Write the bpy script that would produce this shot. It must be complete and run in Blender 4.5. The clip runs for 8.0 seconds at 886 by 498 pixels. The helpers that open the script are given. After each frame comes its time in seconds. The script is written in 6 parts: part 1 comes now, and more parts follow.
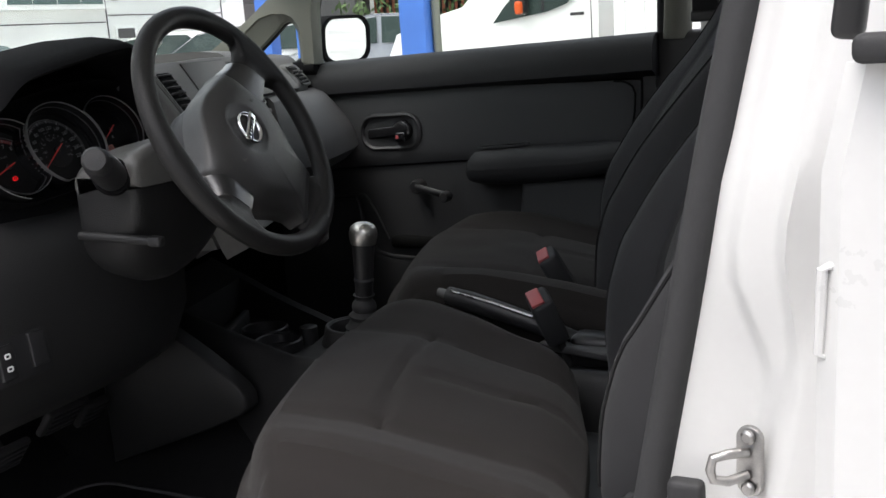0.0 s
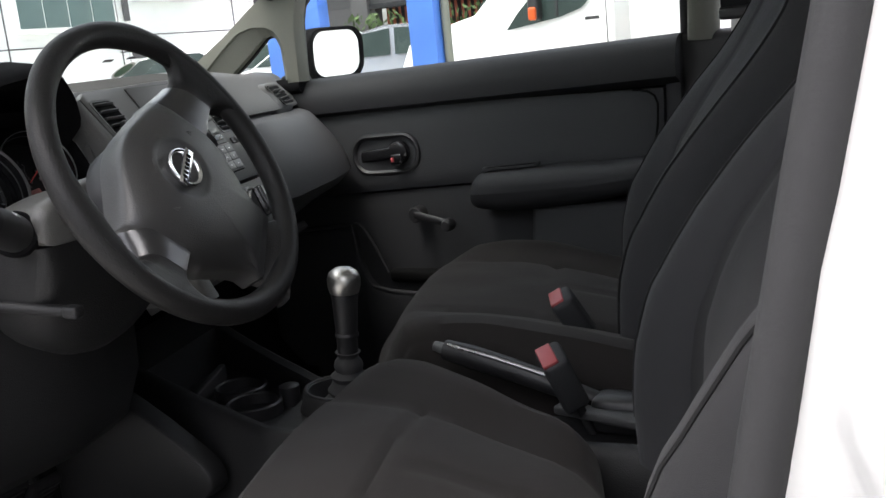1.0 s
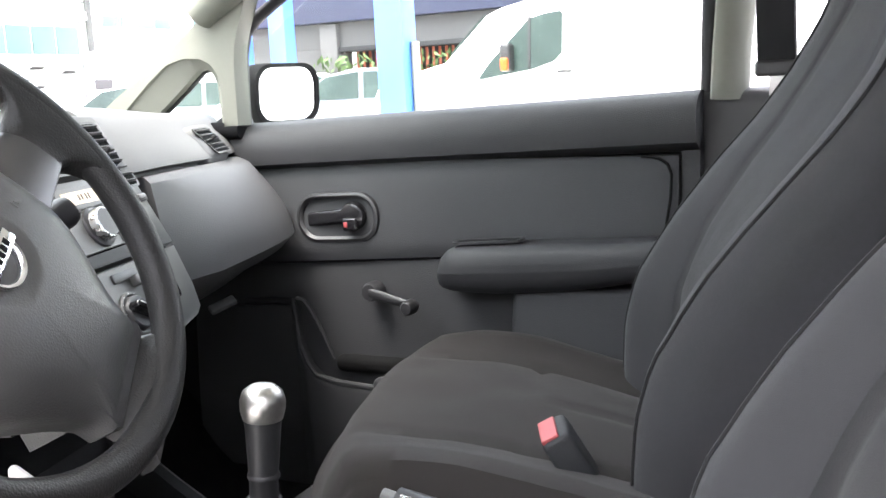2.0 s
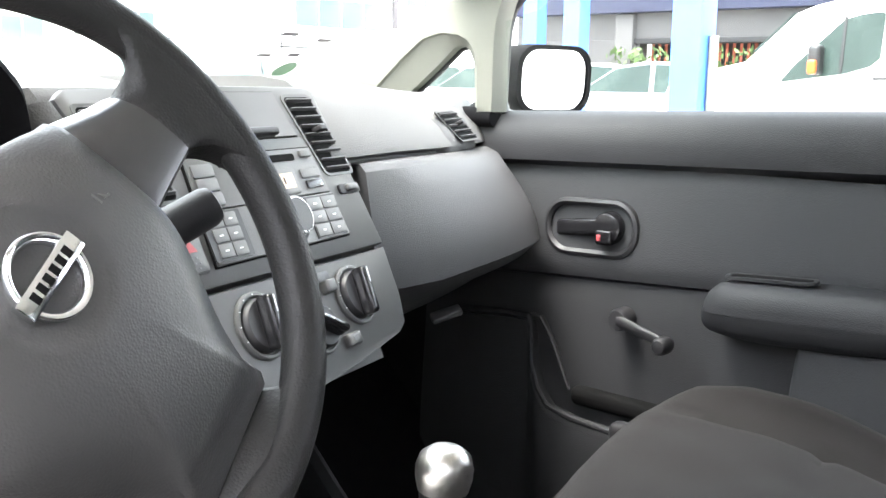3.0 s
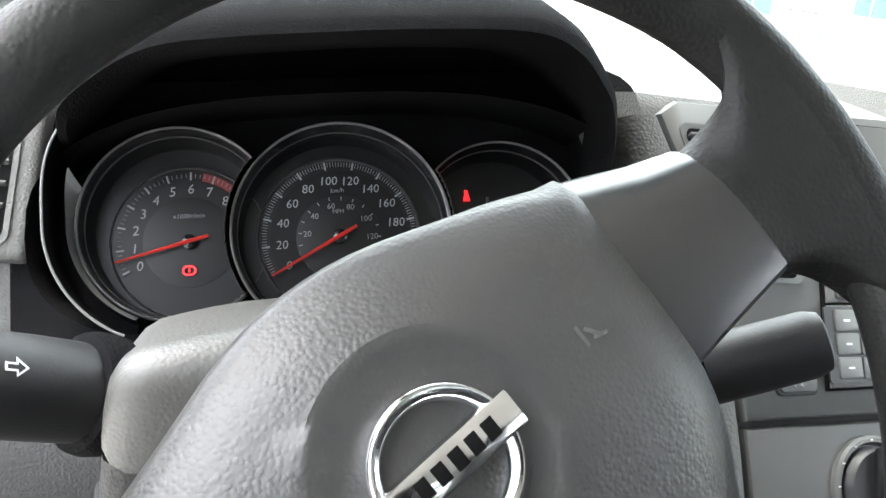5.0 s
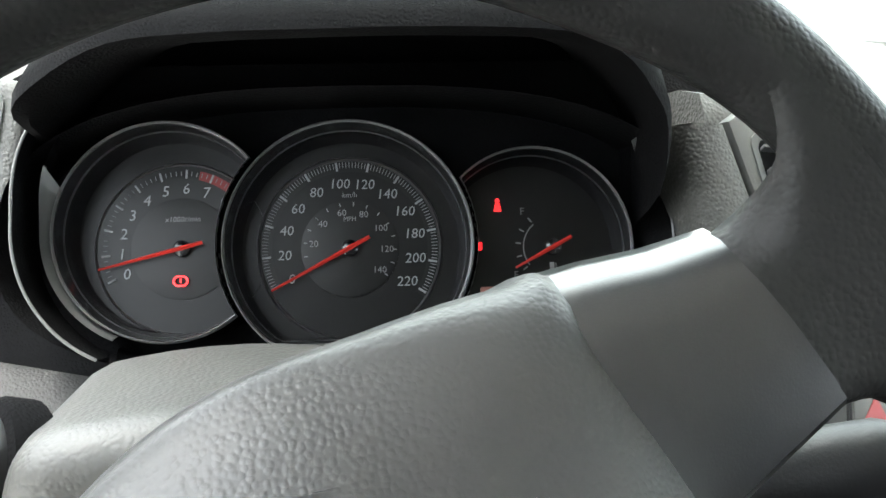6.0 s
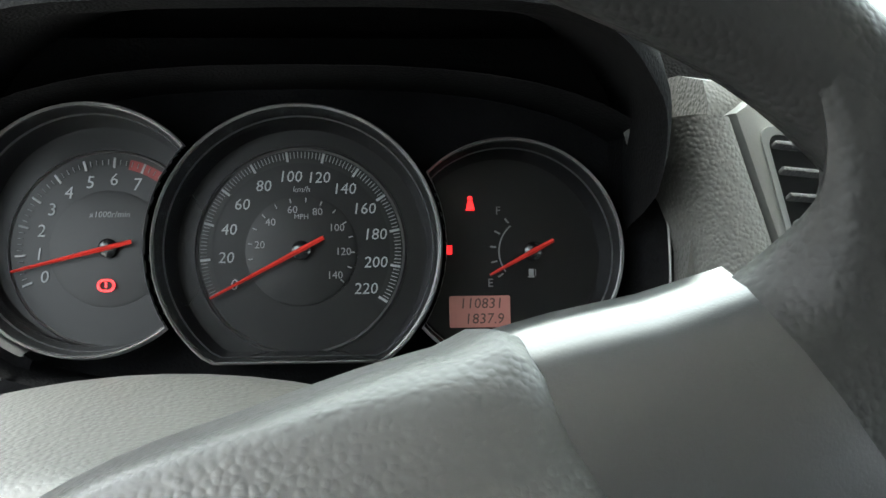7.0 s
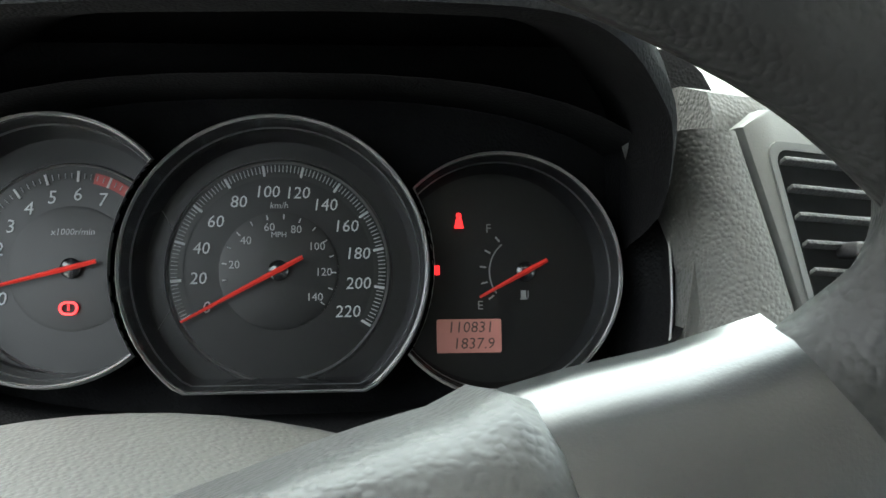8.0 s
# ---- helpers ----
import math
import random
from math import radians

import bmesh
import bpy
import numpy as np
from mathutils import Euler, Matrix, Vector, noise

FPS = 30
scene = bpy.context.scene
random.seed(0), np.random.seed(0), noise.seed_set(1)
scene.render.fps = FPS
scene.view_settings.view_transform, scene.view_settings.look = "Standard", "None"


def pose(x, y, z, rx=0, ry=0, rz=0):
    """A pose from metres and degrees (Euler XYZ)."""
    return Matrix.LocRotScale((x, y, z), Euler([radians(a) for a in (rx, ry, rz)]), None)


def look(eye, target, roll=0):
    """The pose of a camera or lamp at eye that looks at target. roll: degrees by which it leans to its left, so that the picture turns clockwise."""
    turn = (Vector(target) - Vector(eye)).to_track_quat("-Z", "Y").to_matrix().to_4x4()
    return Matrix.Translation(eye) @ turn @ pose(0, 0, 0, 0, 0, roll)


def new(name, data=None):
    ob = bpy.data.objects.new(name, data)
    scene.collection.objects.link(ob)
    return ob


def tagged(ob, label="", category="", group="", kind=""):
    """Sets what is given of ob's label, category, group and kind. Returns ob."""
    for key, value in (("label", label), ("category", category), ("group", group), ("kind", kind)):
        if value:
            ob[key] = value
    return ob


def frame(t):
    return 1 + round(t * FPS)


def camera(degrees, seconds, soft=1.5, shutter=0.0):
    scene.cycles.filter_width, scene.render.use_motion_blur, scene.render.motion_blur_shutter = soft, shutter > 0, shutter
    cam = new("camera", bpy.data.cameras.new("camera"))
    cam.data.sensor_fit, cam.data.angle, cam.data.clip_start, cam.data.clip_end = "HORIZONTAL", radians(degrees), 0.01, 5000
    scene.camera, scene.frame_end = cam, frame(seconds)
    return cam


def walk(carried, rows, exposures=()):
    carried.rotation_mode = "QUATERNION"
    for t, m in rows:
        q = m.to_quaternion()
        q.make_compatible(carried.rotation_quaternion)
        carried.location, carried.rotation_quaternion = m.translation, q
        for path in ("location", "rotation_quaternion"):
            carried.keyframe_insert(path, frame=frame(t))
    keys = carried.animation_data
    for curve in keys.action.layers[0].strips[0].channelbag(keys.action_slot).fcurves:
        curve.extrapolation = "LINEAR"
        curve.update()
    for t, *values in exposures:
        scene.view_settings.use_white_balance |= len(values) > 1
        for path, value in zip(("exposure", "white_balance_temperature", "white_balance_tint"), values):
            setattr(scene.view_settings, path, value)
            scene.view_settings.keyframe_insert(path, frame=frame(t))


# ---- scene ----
cam = camera(48.1, 8.0)
PATH = [
    (0, (0.7512, -1.3492, 1.0808), (-0.1280, 0.3961, 0.6526), -3.94),
    (0.5, (0.7335, -1.2728, 1.0694), (-0.1570, 0.4714, 0.6650), -5.04),
    (1, (0.6807, -1.1151, 1.0773), (-0.2390, 0.6135, 0.6705), -5.93),
    (1.2, (0.6625, -1.0618, 1.0776), (-0.2502, 0.6746, 0.6840), -6.03),
    (2.3, (0.4686, -0.7149, 1.0730), (-0.3833, 1.0678, 0.7684), -2.05),
    (2.5, (0.4462, -0.6755, 1.0722), (-0.4913, 1.0644, 0.7653), -0.94),
    (3, (0.4208, -0.5711, 1.0709), (-0.8824, 0.9084, 0.7380), 0.99),
    (3.5, (0.3709, -0.4974, 1.0681), (-1.2558, 0.6207, 0.7476), 2.17),
    (4, (0.3065, -0.4465, 1.0760), (-1.5185, 0.2956, 0.7330), 5.42),
    (4.5, (0.2607, -0.4269, 1.0837), (-1.6365, 0.0569, 0.6766), 7.48),
    (5, (0.2268, -0.4145, 1.0955), (-1.6783, -0.0409, 0.6132), 8.46),
    (5.2, (0.2128, -0.4094, 1.1014), (-1.6905, -0.0646, 0.5929), 8.85),
    (6.3, (0.1283, -0.3623, 1.1250), (-1.7501, -0.1895, 0.4631), 9.32),
    (6.5, (0.1153, -0.3611, 1.1239), (-1.7577, -0.1772, 0.4472), 9.53),
    (7, (0.0894, -0.3577, 1.1167), (-1.7778, -0.1208, 0.4395), 10.54),
    (7.5, (0.0704, -0.3594, 1.1125), (-1.7933, -0.0806, 0.4417), 10.65),
    (8, (0.0624, -0.3583, 1.1134), (-1.8054, -0.0835, 0.4516), 11.05),
]

EXPOSURES = [(0.0, 1.6, 6500, 12), (1.2, 2.3, 6500, 13), (2.3, 4.3, 6500, 14), (3.5, 4.2, 6500, 10), (5.0, 4.1, 6500, 8), (6.3, 4.0, 6500, 2), (8.0, 4.1, 6500, 0)]
walk(cam, [(t, look(eye, target, roll)) for t, eye, target, roll in PATH], EXPOSURES)

# ---- daylight: bright, thinly overcast sky ----
world = bpy.data.worlds.new("sky")
scene.world = world
world.use_nodes = True
wt = world.node_tree
sky = wt.nodes.new("ShaderNodeTexSky")
sky.sky_type, sky.sun_disc = "NISHITA", False
sky.sun_elevation, sky.sun_rotation = radians(74), radians(190)
sky.air_density, sky.dust_density = 1.0, 4.0
veil = wt.nodes.new("ShaderNodeHueSaturation")  # thin cloud greys the sky
veil.inputs["Saturation"].default_value = 0.3
wt.links.new(sky.outputs[0], veil.inputs["Color"])
wt.links.new(veil.outputs[0], wt.nodes["Background"].inputs[0])
wt.nodes["Background"].inputs[1].default_value = 0.15
sun = new("sun", bpy.data.lights.new("sun", "SUN"))
sun.data.energy, sun.data.angle, sun.data.color = 0.45, radians(40), (1.0, 0.96, 0.9)
sun.matrix_world = look((-0.5, -2.82, 10), (0, 0, 0))


# ---- materials ----
def material(name, color, rough=0.6, metal=0.0, vary=0.12, scale=6.0, grain=0.0, cells=0.0, depth=0.0, spec=0.5, coat=0.0, emit=0.0, dust=0.0, wear=0.0):
    """Base colour with two scales of variation; grain: fine noise relief; cells: leather-like cell relief, per metre."""
    m = bpy.data.materials.new(name)
    m.use_nodes = True
    nt = m.node_tree
    n, l = nt.nodes, nt.links
    b = n["Principled BSDF"]
    b.inputs["Roughness"].default_value, b.inputs["Metallic"].default_value = rough, metal
    b.inputs["Coat Roughness"].default_value = rough * 0.8
    b.inputs["Specular IOR Level"].default_value, b.inputs["Coat Weight"].default_value = spec, coat
    co = n.new("ShaderNodeTexCoord")
    big, fine = n.new("ShaderNodeTexNoise"), n.new("ShaderNodeTexNoise")
    big.inputs["Scale"].default_value, big.inputs["Detail"].default_value = scale, 5
    fine.inputs["Scale"].default_value, fine.inputs["Detail"].default_value = scale * 23, 3
    for t in (big, fine):
        l.new(co.outputs["Object"], t.inputs["Vector"])
    mix = n.new("ShaderNodeMath")
    mix.operation = "MULTIPLY_ADD"
    l.new(fine.outputs["Fac"], mix.inputs[0])
    mix.inputs[1].default_value = 0.4
    l.new(big.outputs["Fac"], mix.inputs[2])
    ramp = n.new("ShaderNodeValToRGB")
    lo, hi = max(0.0, 1 - vary), 1 + vary
    ramp.color_ramp.elements[0].position, ramp.color_ramp.elements[1].position = 0.45, 0.95
    ramp.color_ramp.elements[0].color = (*[c * lo for c in color[:3]], 1)
    ramp.color_ramp.elements[1].color = (*[min(1, c * hi + dust) for c in color[:3]], 1)
    l.new(mix.outputs[0], ramp.inputs[0])
    l.new(ramp.outputs[0], b.inputs["Base Color"])
    rr = n.new("ShaderNodeMapRange")
    rr.inputs["From Min"].default_value, rr.inputs["From Max"].default_value = 0.4, 1.0
    rr.inputs["To Min"].default_value, rr.inputs["To Max"].default_value = max(0.02, rough * (1 - vary - wear)), min(1, rough * (1 + vary))
    l.new(mix.outputs[0], rr.inputs["Value"])
    l.new(rr.outputs[0], b.inputs["Roughness"])
    height = None
    if cells:
        v = n.new("ShaderNodeTexVoronoi")
        v.feature = "SMOOTH_F1"
        v.inputs["Smoothness"].default_value = 0.35
        v.inputs["Scale"].default_value = cells
        warp = n.new("ShaderNodeTexNoise")
        warp.inputs["Scale"].default_value = cells * 0.5
        add = n.new("ShaderNodeVectorMath")
        add.operation = "MULTIPLY_ADD"
        l.new(co.outputs["Object"], warp.inputs["Vector"])
        l.new(warp.outputs["Color"], add.inputs[0])
        add.inputs[1].default_value = (0.18 / cells,) * 3
        l.new(co.outputs["Object"], add.inputs[2])
        l.new(add.outputs[0], v.inputs["Vector"])
        puff = n.new("ShaderNodeMapRange")
        puff.interpolation_type = "SMOOTHSTEP"
        puff.inputs["From Min"].default_value, puff.inputs["From Max"].default_value = 0.75, 0.15
        l.new(v.outputs["Distance"], puff.inputs["Value"])
        height = puff.outputs[0]
    elif grain:
        g = n.new("ShaderNodeTexNoise")
        g.inputs["Scale"].default_value, g.inputs["Detail"].default_value = grain, 4
        l.new(co.outputs["Object"], g.inputs["Vector"])
        height = g.outputs["Fac"]
    if height:
        bump = n.new("ShaderNodeBump")
        bump.inputs["Strength"].default_value = 0.6
        bump.inputs["Distance"].default_value = depth or 0.0004
        l.new(height, bump.inputs["Height"])
        l.new(bump.outputs[0], b.inputs["Normal"])
    if emit:
        b.inputs["Emission Color"].default_value, b.inputs["Emission Strength"].default_value = (*color[:3], 1), emit
    return m


def fabric(name, color, weave=900.0):
    """Woven cloth: crossed fine waves and slubs."""
    m = material(name, color, rough=0.95, vary=0.2, scale=9, grain=weave, depth=0.0007, spec=0.2)
    b = m.node_tree.nodes["Principled BSDF"]
    b.inputs["Sheen Weight"].default_value, b.inputs["Sheen Roughness"].default_value = 0.06, 0.5
    return m


def glass(name, tint=(1, 1, 1), gloss=0.5):
    """Thin clear pane: see-through, with more gloss at a slant."""
    m = bpy.data.materials.new(name)
    m.use_nodes = True
    n, l = m.node_tree.nodes, m.node_tree.links
    n.remove(n["Principled BSDF"])
    t, g, mix, w, p = n.new("ShaderNodeBsdfTransparent"), n.new("ShaderNodeBsdfGlossy"), n.new("ShaderNodeMixShader"), n.new("ShaderNodeLayerWeight"), n.new("ShaderNodeMath")
    t.inputs[0].default_value = (*tint, 1)
    g.inputs["Roughness"].default_value = 0.02
    p.operation = "MULTIPLY_ADD"
    p2 = n.new("ShaderNodeMath")
    p2.operation = "POWER"
    p2.inputs[1].default_value = 4.0
    l.new(w.outputs["Facing"], p2.inputs[0])
    l.new(p2.outputs[0], p.inputs[0])
    p.inputs[1].default_value, p.inputs[2].default_value = gloss, 0.02
    l.new(p.outputs[0], mix.inputs[0])
    l.new(t.outputs[0], mix.inputs[1])
    l.new(g.outputs[0], mix.inputs[2])
    l.new(mix.outputs[0], n["Material Output"].inputs[0])
    return m


M = {
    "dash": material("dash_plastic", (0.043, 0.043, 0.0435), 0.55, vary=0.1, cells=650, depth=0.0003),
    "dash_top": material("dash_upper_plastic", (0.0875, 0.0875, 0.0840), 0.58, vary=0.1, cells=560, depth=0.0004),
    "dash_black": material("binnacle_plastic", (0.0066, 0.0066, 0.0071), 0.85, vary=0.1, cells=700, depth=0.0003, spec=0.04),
    "stack": material("stack_plastic", (0.090, 0.092, 0.089), 0.42, vary=0.06, grain=1400, depth=0.00012),
    "gloss": material("gloss_black", (0.010, 0.010, 0.011), 0.18, vary=0.08),
    "black": material("black_plastic", (0.016, 0.016, 0.017), 0.45, vary=0.1, grain=900, depth=0.0002),
    # painted shade for ducts, slots and wells; also plain dark joints and inlays
    "deep": material("recess_shade_and_joint", (0.005, 0.005, 0.005), 0.85, spec=0.1),
    "pad": material("wheel_pad_skin", (0.033, 0.0323, 0.0315), 0.45, vary=0.12, cells=620, depth=0.00016, wear=0.1, spec=0.7),
    "rim": material("wheel_rim_skin", (0.0150, 0.0147, 0.0145), 0.52, vary=0.15, cells=560, depth=0.00020, wear=0.2, spec=0.22),
    "spoke": material("spoke_insert", (0.0120, 0.0120, 0.0128), 0.31, vary=0.06, coat=1.0, grain=1500, depth=0.0001),
    "chrome": material("chrome", (0.82, 0.83, 0.84), 0.12, 1.0, vary=0.06),
    "satin": material("satin_metal", (0.55, 0.55, 0.54), 0.28, 1.0, vary=0.1, grain=500, depth=0.0002),
    "knobtop": material("worn_knob_metal", (0.50, 0.49, 0.46), 0.34, 1.0, vary=0.3, scale=60, grain=300, depth=0.0006),
    "door": material("door_plastic", (0.0215, 0.0221, 0.0234), 0.62, vary=0.1, cells=600, depth=0.0003, spec=0.32),
    "door_soft": material("door_insert_plastic", (0.0265, 0.0276, 0.0293), 0.68, vary=0.1, cells=480, depth=0.0003, spec=0.32),
    "cloth": fabric("seat_cloth", (0.0145, 0.0124, 0.0114)),
    "cloth_side": fabric("seat_side_cloth", (0.0240, 0.0240, 0.0257), 1300),
    "cloth_back": fabric("seat_back_cloth", (0.0115, 0.0115, 0.0122)),
    "webbing": fabric("belt_webbing", (0.012, 0.012, 0.013), 1500),
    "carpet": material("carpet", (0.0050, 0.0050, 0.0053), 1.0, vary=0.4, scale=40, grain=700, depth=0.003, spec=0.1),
    "white": material("white_car_paint", (0.56, 0.56, 0.55), 0.28, vary=0.03, coat=0.4),
    "white_soft": material("white_paint", (0.78, 0.78, 0.76), 0.35, vary=0.05),
    "rubber": material("seal_rubber", (0.020, 0.020, 0.021), 0.75, vary=0.2, grain=400, depth=0.0004),
    "cream": material("pillar_trim", (0.150, 0.154, 0.126), 0.7, vary=0.05, cells=900, depth=0.0002),
    "liner": material("headliner", (0.55, 0.54, 0.50), 0.95, vary=0.06, grain=600, depth=0.0006),
    "red": material("release_red", (0.32, 0.055, 0.06), 0.45),
    "red_lamp": material("warning_lamp", (1.0, 0.012, 0.016), 0.4, emit=0.16),
    "needle": material("needle_red", (0.45, 0.025, 0.018), 0.4, emit=0.010),
    "ink": material("dial_print", (0.22, 0.23, 0.235), 0.6, vary=0.05, emit=0.006),
    "ink_dim": material("dial_print_dim", (0.17, 0.175, 0.18), 0.6, vary=0.05),
    "ink_red": material("dial_print_red", (0.16, 0.012, 0.012), 0.6),
    "dial": material("dial_face", (0.0030, 0.0030, 0.0032), 0.36, vary=0.1, spec=0.22),
    "dial_in": material("dial_centre", (0.0050, 0.0050, 0.0052), 0.4, vary=0.1, spec=0.25),
    "lcd": material("odometer_display", (0.25, 0.10, 0.085), 0.35, emit=0.014),
    "lcd_radio": material("radio_display", (0.42, 0.33, 0.22), 0.3, emit=0.05),
    "lcd_ink": material("display_digits", (0.03, 0.015, 0.012), 0.5),
    "steel": material("zinc_steel", (0.42, 0.41, 0.40), 0.35, 1.0, vary=0.25, scale=60),
    "mirror": material("mirror_silver", (0.92, 0.93, 0.94), 0.02, 1.0, vary=0.0),
    "glass": glass("window_glass", (0.93, 0.96, 0.94)),
    "bezel": material("bezel_grey", (0.34, 0.34, 0.335), 0.34, 0.4, vary=0.06, grain=1500, depth=0.0001),
    "glazing": material("building_glass", (0.11, 0.165, 0.16), 0.3, vary=0.15, scale=1.5, spec=0.2),
    # near black: shade low in the cabin is put into this colour
    "console": material("console_plastic_shaded", (0.0058, 0.0058, 0.0062), 0.6, vary=0.12, cells=600, depth=0.0003),
    # dash plastic darkened, with the shade under the wheel in its colour
    "knee": material("knee_plastic_shaded", (0.0105, 0.0105, 0.0110), 0.62, vary=0.1, cells=600, depth=0.0003),
    "ring": material("silvered_ring", (0.20, 0.20, 0.198), 0.38, 0.5, vary=0.08),
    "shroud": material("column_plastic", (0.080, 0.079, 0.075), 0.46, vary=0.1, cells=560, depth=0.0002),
    "dial_lip": material("dial_step", (0.05, 0.05, 0.051), 0.35, vary=0.1),
    "tint": glass("tinted_rear_glass", (0.45, 0.47, 0.46)),
    "asphalt": material("concrete_yard", (0.42, 0.415, 0.40), 0.95, vary=0.35, scale=0.7, grain=120, depth=0.004),
    "grey_wall": material("grey_render", (0.085, 0.082, 0.083), 0.9, vary=0.15, scale=0.8, grain=60, depth=0.002),
    "navy": material("navy_fascia", (0.015, 0.018, 0.045), 0.5, vary=0.1, scale=1),
    "blue": material("blue_post_paint", (0.055, 0.16, 0.52), 0.45, vary=0.12, scale=3),
    "wall_white": material("white_render", (0.92, 0.93, 0.90), 0.9, vary=0.08, scale=0.6, grain=40, depth=0.002),
    "pane": material("far_window_glass", (0.030, 0.044, 0.040), 0.25, vary=0.3, scale=1.5, spec=0.15),
    "dark": material("dark_opening", (0.02, 0.02, 0.022), 0.8),
    "orange": material("indicator_orange", (0.55, 0.075, 0.005), 0.3),
    "leaf": material("foliage", (0.06, 0.10, 0.03), 0.8, vary=0.5, scale=4),
    "tyre": material("tyre_rubber", (0.022, 0.022, 0.022), 0.85, vary=0.2),
    "silver": material("silver_car_paint", (0.42, 0.43, 0.45), 0.25, 0.5, vary=0.05),
    "brick_red": material("red_board", (0.40, 0.10, 0.06), 0.7, vary=0.2, scale=3),
    "green": material("sticker_green", (0.10, 0.20, 0.11), 0.6),
    "paper": material("sticker_paper", (0.75, 0.75, 0.72), 0.7),
    "tag": material("key_tag", (0.55, 0.53, 0.5), 0.5),
    "icon": material("icon_print", (0.75, 0.75, 0.75), 0.6),
}


# ---- mesh helpers ----
def finish(bm, sharp=38):
    bmesh.ops.recalc_face_normals(bm, faces=bm.faces)
    for f in bm.faces:
        f.smooth = True
    lim = radians(sharp)
    for e in bm.edges:
        if len(e.link_faces) == 2 and e.calc_face_angle(0) > lim:
            e.smooth = False


def part(name, bm, mat, parent=None, label="", sharp=38):
    finish(bm, sharp)
    me = bpy.data.meshes.new(name)
    bm.to_mesh(me)
    bm.free()
    me.materials.append(M[mat])
    ob = new(name, me)
    if parent:
        ob.parent = parent
    if label:
        ob["label"] = label
    return ob


def thing(name, label, category, at=(0, 0, 0), group="", kind=""):
    e = new(name)
    e.location = at
    bpy.context.view_layer.update()
    e.empty_display_size = 0.05
    return tagged(e, label, category, group, kind)


def put(ob, parent):
    """Parent ob, keeping its mesh where it stands in the world."""
    ob.parent = parent
    ob.matrix_parent_inverse = Matrix.Translation(parent.location).inverted() if parent.type == "EMPTY" else Matrix()
    return ob


def piece(name, bm, mat, parent, label="", sharp=38):
    return put(part(name, bm, mat, None, label, sharp), parent)


def basis(o, u, v):
    """A frame with origin o, x along u, y nearly along v, z towards u x v."""
    u, v = Vector(u).normalized(), Vector(v)
    n = u.cross(v).normalized()
    v = n.cross(u)
    m = Matrix((u, v, n)).transposed().to_4x4()
    m.translation = o
    return m


def rbox(size, r=0.005, n=3, m=None, bm=None, deform=None):
    """A box of that size with rounded edges; n: cells a side; deform maps a point in half-size units and its place to a new place."""
    bm = bm or bmesh.new()
    h = [s / 2 for s in size]
    r = min(r, *h)
    cache = {}
    ts = []
    for k in range(3):
        a = h[k] - r
        inner = [-a + 2 * a * i / n for i in range(n + 1)]
        arc = 3 if r > 0.0015 else 1
        lo = [-h[k] + r * (1 - math.cos(math.pi / 2 * i / arc)) for i in range(arc)]
        ts.append(lo + inner + [-x for x in reversed(lo)])

    def vert(p):
        key = tuple(round(c, 6) for c in p)
        if key not in cache:
            q = Vector([max(-(h[k] - r), min(h[k] - r, p[k])) for k in range(3)])
            d = Vector(p) - q
            w = q + d.normalized() * r if d.length > 1e-9 else Vector(p)
            if deform:
                w = Vector(deform(Vector([p[k] / h[k] for k in range(3)]), w))
            cache[key] = bm.verts.new(m @ w if m else w)
        return cache[key]

    for k in range(3):
        i, j = (k + 1) % 3, (k + 2) % 3
        for s in (-1, 1):
            for a in range(len(ts[i]) - 1):
                for b in range(len(ts[j]) - 1):
                    quad = []
                    for x, y in ((a, b), (a + 1, b), (a + 1, b + 1), (a, b + 1)):
                        p = [0, 0, 0]
                        p[k], p[i], p[j] = s * h[k], ts[i][x], ts[j][y]
                        quad.append(vert(p))
                    if len(set(quad)) == 4:
                        try:
                            bm.faces.new(quad)
                        except ValueError:
                            pass
    return bm


def loft(rings, closed=True, cap=True, bm=None):
    """Skin over rings of points with equal counts."""
    bm = bm or bmesh.new()
    vs = [[bm.verts.new(p) for p in ring] for ring in rings]
    n = len(rings[0])
    for a, b in zip(vs, vs[1:]):
        for i in range(n if closed else n - 1):
            j = (i + 1) % n
            bm.faces.new((a[i], a[j], b[j], b[i]))
    if cap and closed:
        bm.faces.new(vs[0][::-1])
        bm.faces.new(vs[-1])
    return bm


def tube(points, radius, seg=12, loop=False, bm=None, flat=1.0):
    """A round bar along points; radius a number or one for each point."""
    pts = [Vector(p) for p in points]
    n = len(pts)
    rad = radius if isinstance(radius, (list, tuple)) else [radius] * n
    rings = []
    side = None
    for i, p in enumerate(pts):
        d = (pts[(i + 1) % n] - pts[i - 1]) if loop or 0 < i < n - 1 else (pts[1] - pts[0] if i == 0 else pts[-1] - pts[-2])
        d.normalize()
        if side is None:
            side = d.orthogonal().normalized()
        side = (side - d * side.dot(d)).normalized()
        up = d.cross(side)
        rings.append([p + (side * math.cos(a) + up * math.sin(a) * flat) * rad[i] for a in (2 * math.pi * k / seg for k in range(seg))])
    if loop:
        return loft(rings + [rings[0]], cap=False, bm=bm)
    return loft(rings, bm=bm)


def lathe(profile, m, seg=32, bm=None, cap=True):
    """Turn (radius, height) about the frame's z."""
    rings = [[m @ Vector((r * math.cos(a), r * math.sin(a), h)) for a in (2 * math.pi * k / seg for k in range(seg))] for r, h in profile]
    return loft(rings, cap=cap, bm=bm)


